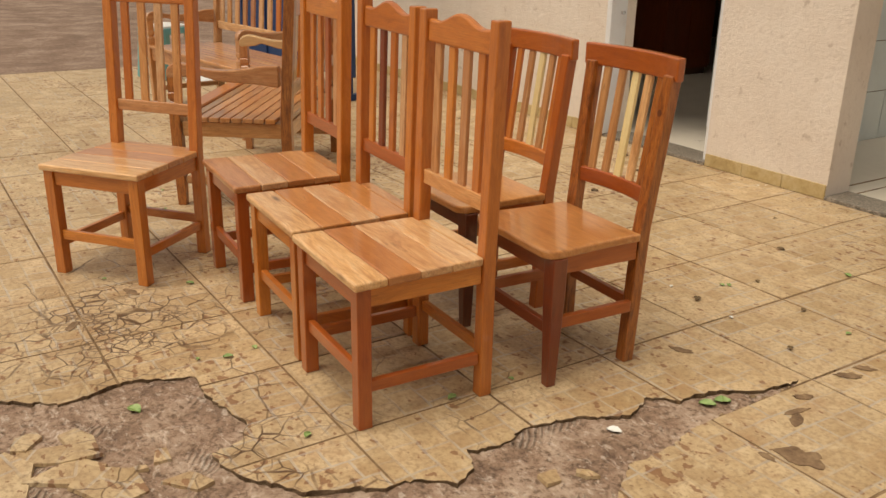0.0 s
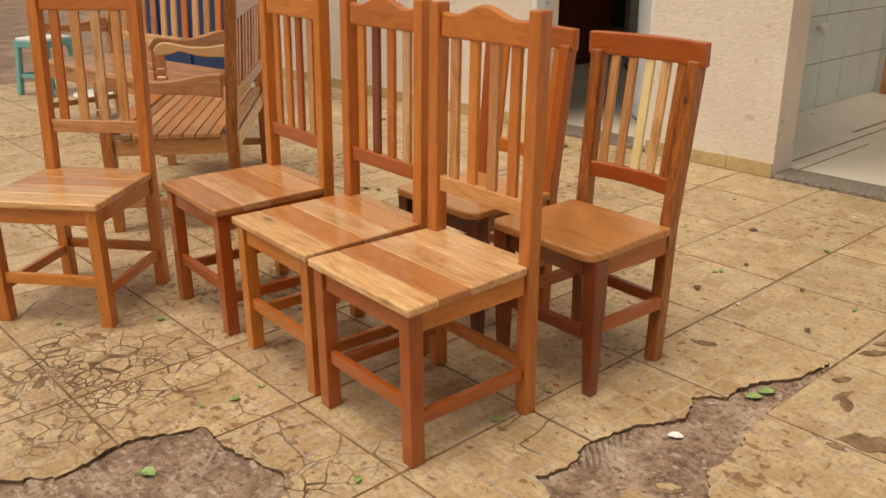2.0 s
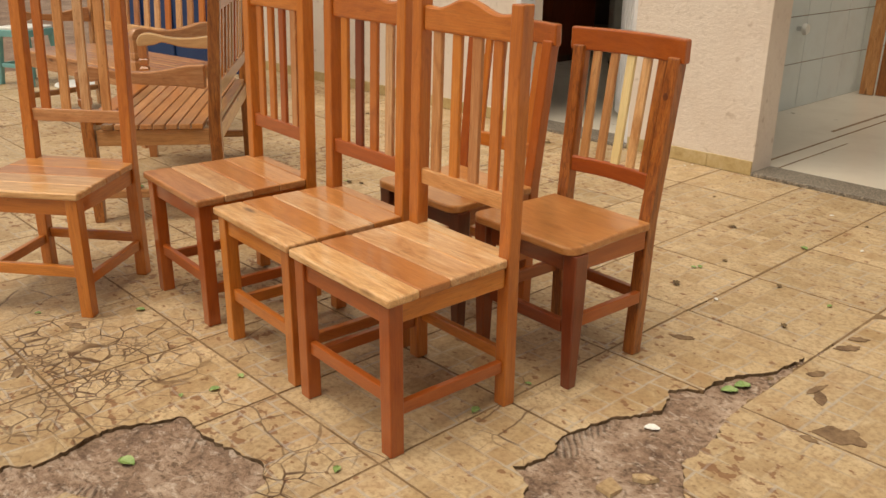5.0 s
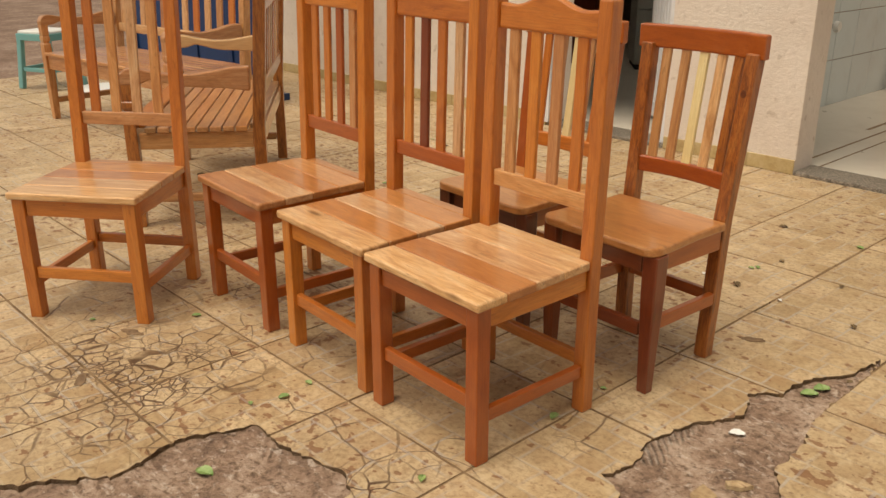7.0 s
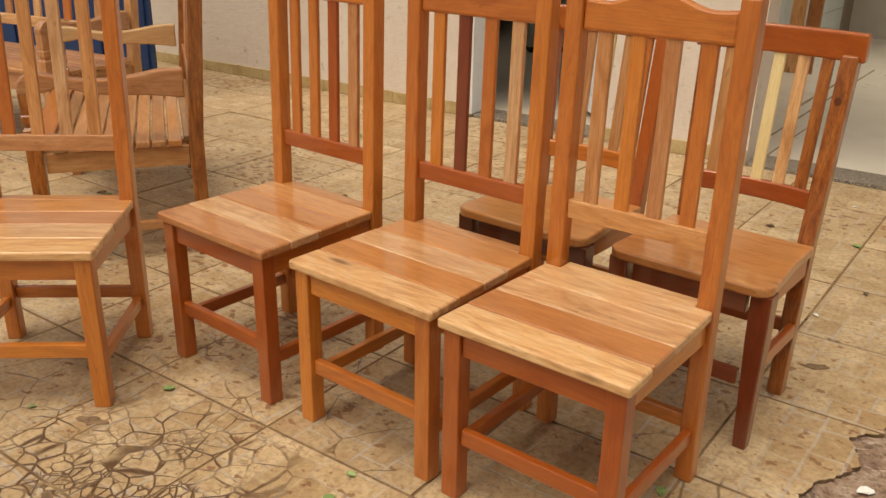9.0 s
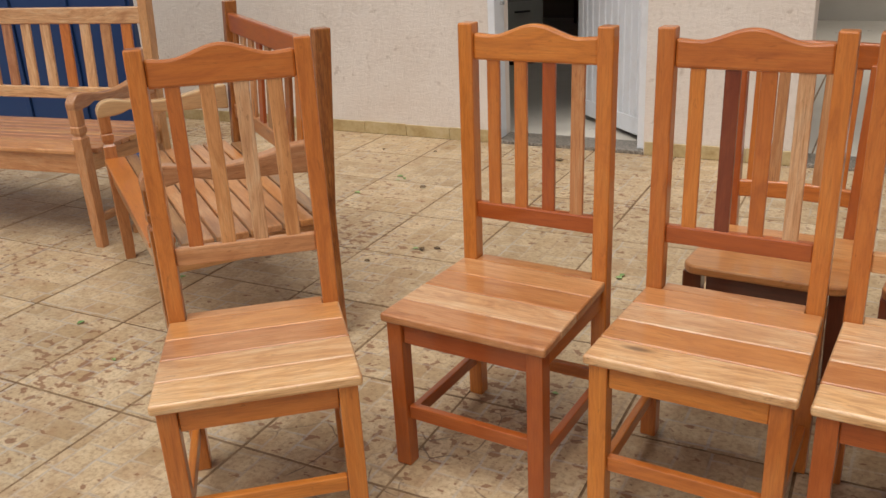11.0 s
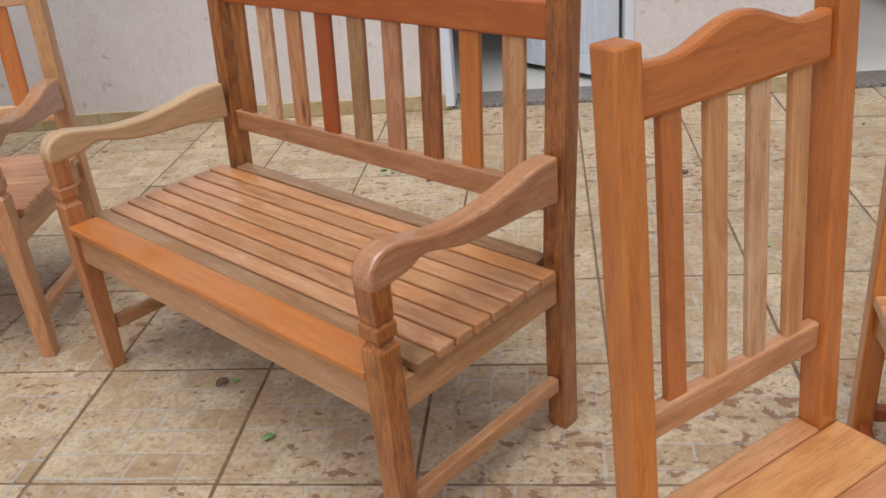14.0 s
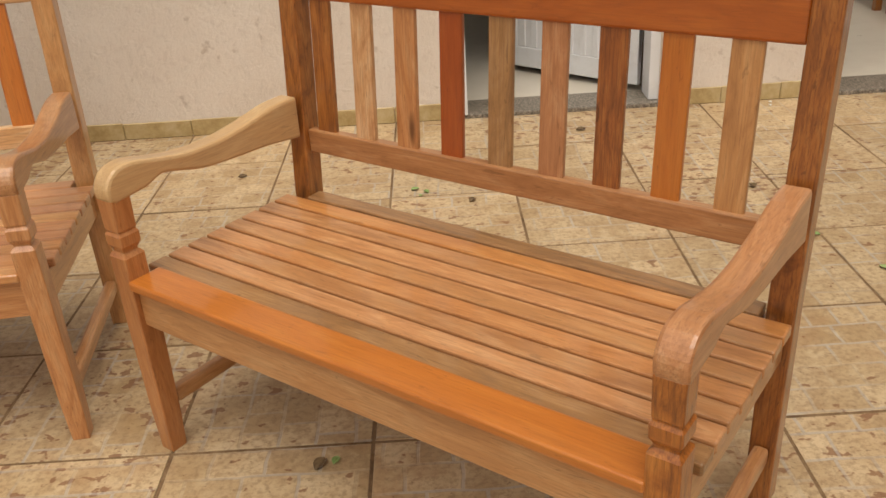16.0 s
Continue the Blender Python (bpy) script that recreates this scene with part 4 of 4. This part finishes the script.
bed = part("mortar_bed", bm, M_MORTAR)
for poly in bed.data.polygons:
    poly.use_smooth = True
structure(bed, "exposed rough mortar bed where floor tiles are missing", "mortar bed")

# slab that carries the tiles, with its joints
slab_bm = bmesh.new()
def slab_box(x0, x1, y0, y1):
    b = box_bm((x1 - x0, y1 - y0, 0.09), 0)
    bmesh.ops.translate(b, vec=((x0 + x1) / 2, (y0 + y1) / 2, -0.0470), verts=b.verts)
    me = bpy.data.meshes.new("slab_piece")
    b.to_mesh(me)
    b.free()
    slab_bm.from_mesh(me)
slab_box(-6.44, -0.7, -4.2, FY)
slab_box(1.25, 4.2, -4.2, FY)
slab_box(-0.7, 1.25, -4.2, -1.35)
slab_box(-0.7, 1.25, 1.5, FY)
floor = part("floor", slab_bm, M_GROUT)
structure(floor, "cracked cream patio floor tiles with dirty joints, partly broken away", "floor")
under = block("floor_bed", (-0.7, -1.35, -0.0955), (1.25, 1.5, -0.046), M_GROUT, None, 0)
structure(under, "rough concrete under the missing floor tiles", "floor")

from mathutils.geometry import delaunay_2d_cdt

GAP, THICK = 0.0044, 0.018


def tile_mesh():
    bm = box_bm((TILE - 2 * GAP, TILE - 2 * GAP, THICK), 0.0012, 1)
    bmesh.ops.translate(bm, vec=(0, 0, -THICK / 2), verts=bm.verts)
    me = bpy.data.meshes.new("tile")
    bm.to_mesh(me)
    bm.free()
    me.materials.append(M_TILE)
    return me


def broken_tile(cx, cy, half=TILE / 2 - 0.0040, top=0.0, name="broken_tile", faces_of=(M_TILE, M_BISCUIT)):
    """What is left of a tile that the missing strip crosses, as one mesh; None where nothing is left."""
    h = half
    square = [Vector((cx + a * h, cy + b_ * h)) for a, b_ in ((-1, -1), (1, -1), (1, 1), (-1, 1))]
    hole = [Vector(p) for p in HOLE_LINE]
    verts, _, faces, _, _, orig = delaunay_2d_cdt(square + hole, [], [list(range(4)), list(range(4, 4 + len(hole)))[::-1]], 0, 1e-6)
    keep = []
    for f, o in zip(faces, orig):
        mid = sum((verts[k] for k in f), Vector((0, 0))) / len(f)
        if max(abs(mid.x - cx), abs(mid.y - cy)) < h and not inside_hole(mid.x, mid.y):
            keep.append(f)
    if not keep:
        return None
    bm = bmesh.new()
    vs = {i: bm.verts.new((verts[i].x - cx, verts[i].y - cy, top)) for i in {k for f in keep for k in f}}
    for f in keep:
        bm.faces.new([vs[k] for k in f])
    bmesh.ops.recalc_face_normals(bm, faces=bm.faces[:])
    if sum(f.normal.z for f in bm.faces) < 0:
        bmesh.ops.reverse_faces(bm, faces=bm.faces[:])
    out = bmesh.ops.extrude_face_region(bm, geom=bm.faces[:])
    bmesh.ops.translate(bm, vec=(0, 0, -THICK - top), verts=[g for g in out["geom"] if isinstance(g, bmesh.types.BMVert)])
    bmesh.ops.recalc_face_normals(bm, faces=bm.faces[:])
    for f in bm.faces:
        f.material_index = 0 if abs(f.normal.z) > 0.5 else 1
    me = bpy.data.meshes.new(name)
    bm.to_mesh(me)
    bm.free()
    for m in faces_of:
        me.materials.append(m)
    return me


def inside_hole(x, y):
    hit = False
    for (x0, y0), (x1, y1) in zip(HOLE_LINE, HOLE_LINE[1:] + HOLE_LINE[:1]):
        if (y0 > y) != (y1 > y) and x < x0 + (y - y0) * (x1 - x0) / (y1 - y0):
            hit = not hit
    return hit


whole = tile_mesh()
rest = bmesh.new()
for i in range(-14, 9):
    for j in range(-9, 7):
        cx, cy = (i + 0.5) * TILE, (j + 0.5) * TILE
        lift = random.uniform(-0.0012, 0.0012)
        tilt = (random.uniform(-0.15, 0.15), random.uniform(-0.15, 0.15), random.uniform(-0.12, 0.12))
        if j == 6:
            b = box_bm((TILE - 2 * GAP, FY - 6 * TILE - 0.012, THICK), 0)
            bmesh.ops.translate(b, vec=(cx, (6 * TILE + FY - 0.010) / 2, -THICK / 2), verts=b.verts)
            me = bpy.data.meshes.new("cut_tile")
            b.to_mesh(me)
            b.free()
            me.materials.append(M_TILE)
            if -13 <= i <= 4:
                hang("floor_tile", me, M_TILE, floor)
            else:
                rest.from_mesh(me)
            continue
        near = XS[0] < cx + 0.25 and cx - 0.25 < XS[1] and YS[0] < cy + 0.25 and cy - 0.25 < YS[1]
        if near:
            me = broken_tile(cx, cy)
            if me is not None:
                hang("floor_tile", me, M_TILE, floor, at=pose(cx, cy, lift * 0.4))
                hang("joint_filler", broken_tile(cx, cy, TILE / 2, -0.0022, "joint_filler", (M_GROUT, M_GROUT)), M_GROUT, floor, at=pose(cx, cy, 0.0))
        elif i <= 4 and j >= -3:
            hang("floor_tile", whole, M_TILE, floor, at=pose(cx, cy, lift, *tilt))
        else:
            b = box_bm((TILE - 2 * GAP, TILE - 2 * GAP, THICK), 0)
            bmesh.ops.translate(b, vec=(cx, cy, -THICK / 2), verts=b.verts)
            me = bpy.data.meshes.new("far_tile")
            b.to_mesh(me)
            b.free()
            rest.from_mesh(me)
tagged(part("outer_tiles", rest, M_TILE, floor), kind="stuff")

# ---- loose bits on the floor ----
def fragment(x, y, size, turn, z=-0.010):
    rnd = random.Random(round(x * 997 + y * 131))
    k = rnd.randint(4, 5)
    bm = bmesh.new()
    ring = [(size * rnd.uniform(0.7, 1.2) * math.cos(6.283 * (i + 0.3 * rnd.random()) / k), size * rnd.uniform(0.35, 0.75) * math.sin(6.283 * (i + 0.3 * rnd.random()) / k)) for i in range(k)]
    lo = [bm.verts.new((a, b_, 0)) for a, b_ in ring]
    hi = [bm.verts.new((a * 0.97, b_ * 0.97, 0.011)) for a, b_ in ring]
    bm.faces.new(lo[::-1])
    bm.faces.new(hi)
    for i in range(k):
        bm.faces.new((lo[i], lo[(i + 1) % k], hi[(i + 1) % k], hi[i]))
    ob = part("tile_fragment", bm, M_TILE, at=pose(x, y, z, rnd.uniform(-4, 4), rnd.uniform(-4, 4), turn))
    tagged(ob, "loose broken piece of cream floor tile", "tile fragment", "tile fragments")


for x, y, s, a in ((0.12, -0.62, 0.085, 20), (0.27, -0.66, 0.11, 75), (0.05, -0.74, 0.06, 140), (0.30, -0.45, 0.05, 10), (0.45, -0.42, 0.07, 50), (0.62, -0.36, 0.06, 200),
                   (0.20, -0.82, 0.13, 15), (0.16, -0.70, 0.12, 60), (0.36, -0.60, 0.12, 40), (0.70, -0.30, 0.10, 110), (0.55, -0.55, 0.09, 95), (0.93, 0.44, 0.035, 30), (0.90, 0.35, 0.045, 120), (0.80, -0.15, 0.04, 60), (0.33, -0.52, 0.03, 250)):
    fragment(x, y, s, a, -0.011)


def leaf_ob(x, y, size, turn, dry, z=0.002, material=None, label=""):
    rnd = random.Random(round(x * 1013 + y * 377))
    bm = bmesh.new()
    rows = []
    for i in range(7):
        u = i / 6
        w = 0.36 * math.sin(math.pi * min(1, u * 0.93 + 0.03)) ** 0.8
        curl = 0.10 * math.sin(u * 3.0) * rnd.uniform(0.6, 1.2)
        rows.append([bm.verts.new((size * (u - 0.5), size * w * k, size * (curl + 0.14 * abs(k)))) for k in (-1, 0, 1)])
    for r0, r1 in zip(rows, rows[1:]):
        for k in range(2):
            bm.faces.new((r0[k], r1[k], r1[k + 1], r0[k + 1]))
    out = bmesh.ops.extrude_face_region(bm, geom=bm.faces[:])
    bmesh.ops.translate(bm, vec=(0, 0, 0.0008), verts=[g for g in out["geom"] if isinstance(g, bmesh.types.BMVert)])
    bmesh.ops.recalc_face_normals(bm, faces=bm.faces[:])
    ob = part("fallen_leaf", bm, material or (M_DRYLEAF if dry else M_LEAF), at=pose(x, y, z, 0, 0, turn))
    tagged(ob, label or "dry brown fallen leaf on the floor tiles" if dry else "small green fallen leaf on the floor tiles", "leaf", "fallen leaves")


GREEN = ((-0.157, -0.025), (-0.136, -0.122), (-0.171, -0.208), (-0.799, -0.037), (0.414, -0.095), (0.441, 0.571), (0.445, 0.352), (0.253, 1.742),
         (0.781, 1.774), (0.443, 2.274), (-1.007, -0.307), (-2.168, 2.332), (-2.21, 2.36), (-2.19, 2.30), (-2.283, 2.041), (-2.444, 0.393), (-2.107, 0.23),
         (-2.219, 0.619), (-1.781, 0.151), (-1.626, 1.458), (-0.519, 1.304), (-0.678, 0.577), (-0.735, 1.479), (-0.942, 1.797))
for k, (x, y) in enumerate(GREEN):
    leaf_ob(x, y, 0.026 + 0.008 * math.sin(k * 2.3), k * 77, False)
for x, y, z in ((0.025, -0.456, -0.010), (0.847, 0.99, -0.012), (0.86, 1.04, -0.010)):
    leaf_ob(x, y, 0.05, x * 900, False, z)
DRY = ((-1.539, 1.491), (-2.414, 0.85), (-2.581, 2.818), (-2.257, 2.863), (-2.002, 2.231), (-1.598, 1.461), (-1.753, 1.272), (0.904, 1.12), (0.30, 1.55), (0.10, 2.3), (-0.2, 2.65), (0.75, 1.5), (-1.5, 2.9), (-1.2, 2.7), (0.5, 2.75), (-2.9, 2.6), (-1.0, 2.2))
for k, (x, y) in enumerate(DRY):
    leaf_ob(x, y, 0.030 + 0.010 * math.sin(k * 1.7), k * 61, True)
leaf_ob(0.817, 0.646, 0.042, 35, True, -0.008, M_WHITEPLASTIC, "pale curled paper flake on the bare mortar")


for x, y in ((0.160, 1.559), (0.323, 2.792), (0.479, 1.528), (-0.63, 3.062), (-0.614, 3.107), (0.62, 2.42)):
    leaf_ob(x, y, 0.020, x * 700, True, 0.002, M_WHITEPLASTIC, "tiny pale paper fleck on the floor tiles")
for x, y in ((0.267, 1.765), (0.299, 1.896), (0.572, 1.813), (-0.741, 1.453), (-0.857, 1.157), (-0.835, 1.562), (-2.38, 0.86)):
    leaf_ob(x, y, 0.026, x * 500, y > 1.8)


def stain(x, y, rx, ry, turn):
    bm = bmesh.new()
    ring = [bm.verts.new((rx * (0.75 + 0.5 * noise.noise(Vector((math.cos(a) * 2 + x * 9, math.sin(a) * 2 + y * 9, 0)))) * math.cos(a),
                          ry * (0.75 + 0.5 * noise.noise(Vector((math.cos(a) * 2 + x * 9, math.sin(a) * 2, 5)))) * math.sin(a), 0)) for a in (6.283 * i / 28 for i in range(28))]
    f = bm.faces.new(ring)
    out = bmesh.ops.extrude_face_region(bm, geom=[f])
    bmesh.ops.translate(bm, vec=(0, 0, 0.0016), verts=[g for g in out["geom"] if isinstance(g, bmesh.types.BMVert)])
    bmesh.ops.recalc_face_normals(bm, faces=bm.faces[:])
    ob = part("mud_patch", bm, M_STAIN, at=pose(x, y, 0.0008, 0, 0, turn))
    tagged(ob, "dried dark brown mud patch on the floor tiles", "mud patch", "mud patches")


for x, y, rx, ry, a in ((1.18, 0.975, 0.075, 0.055, 20), (1.05, 1.13, 0.022, 0.05, 30), (1.02, 1.17, 0.014, 0.055, -10), (0.977, 1.26, 0.045, 0.02, 60), (0.965, 1.50, 0.05, 0.025, 50), (0.961, 1.59, 0.04, 0.02, 40), (0.571, 1.176, 0.05, 0.02, 30), (1.13, 0.90, 0.03, 0.015, 0), (-0.83, -0.25, 0.055, 0.022, 20), (-0.62, -0.50, 0.05, 0.02, -30)):
    stain(x, y, rx, ry, a)

scrap = part("blue_scrap", box_bm((0.042, 0.022, 0.006), 0.002), M_BLUE, at=pose(-1.14, 0.80, 0.0035, 0, 0, 35))
tagged(scrap, "small dark blue plastic scrap on the tiles", "scrap")
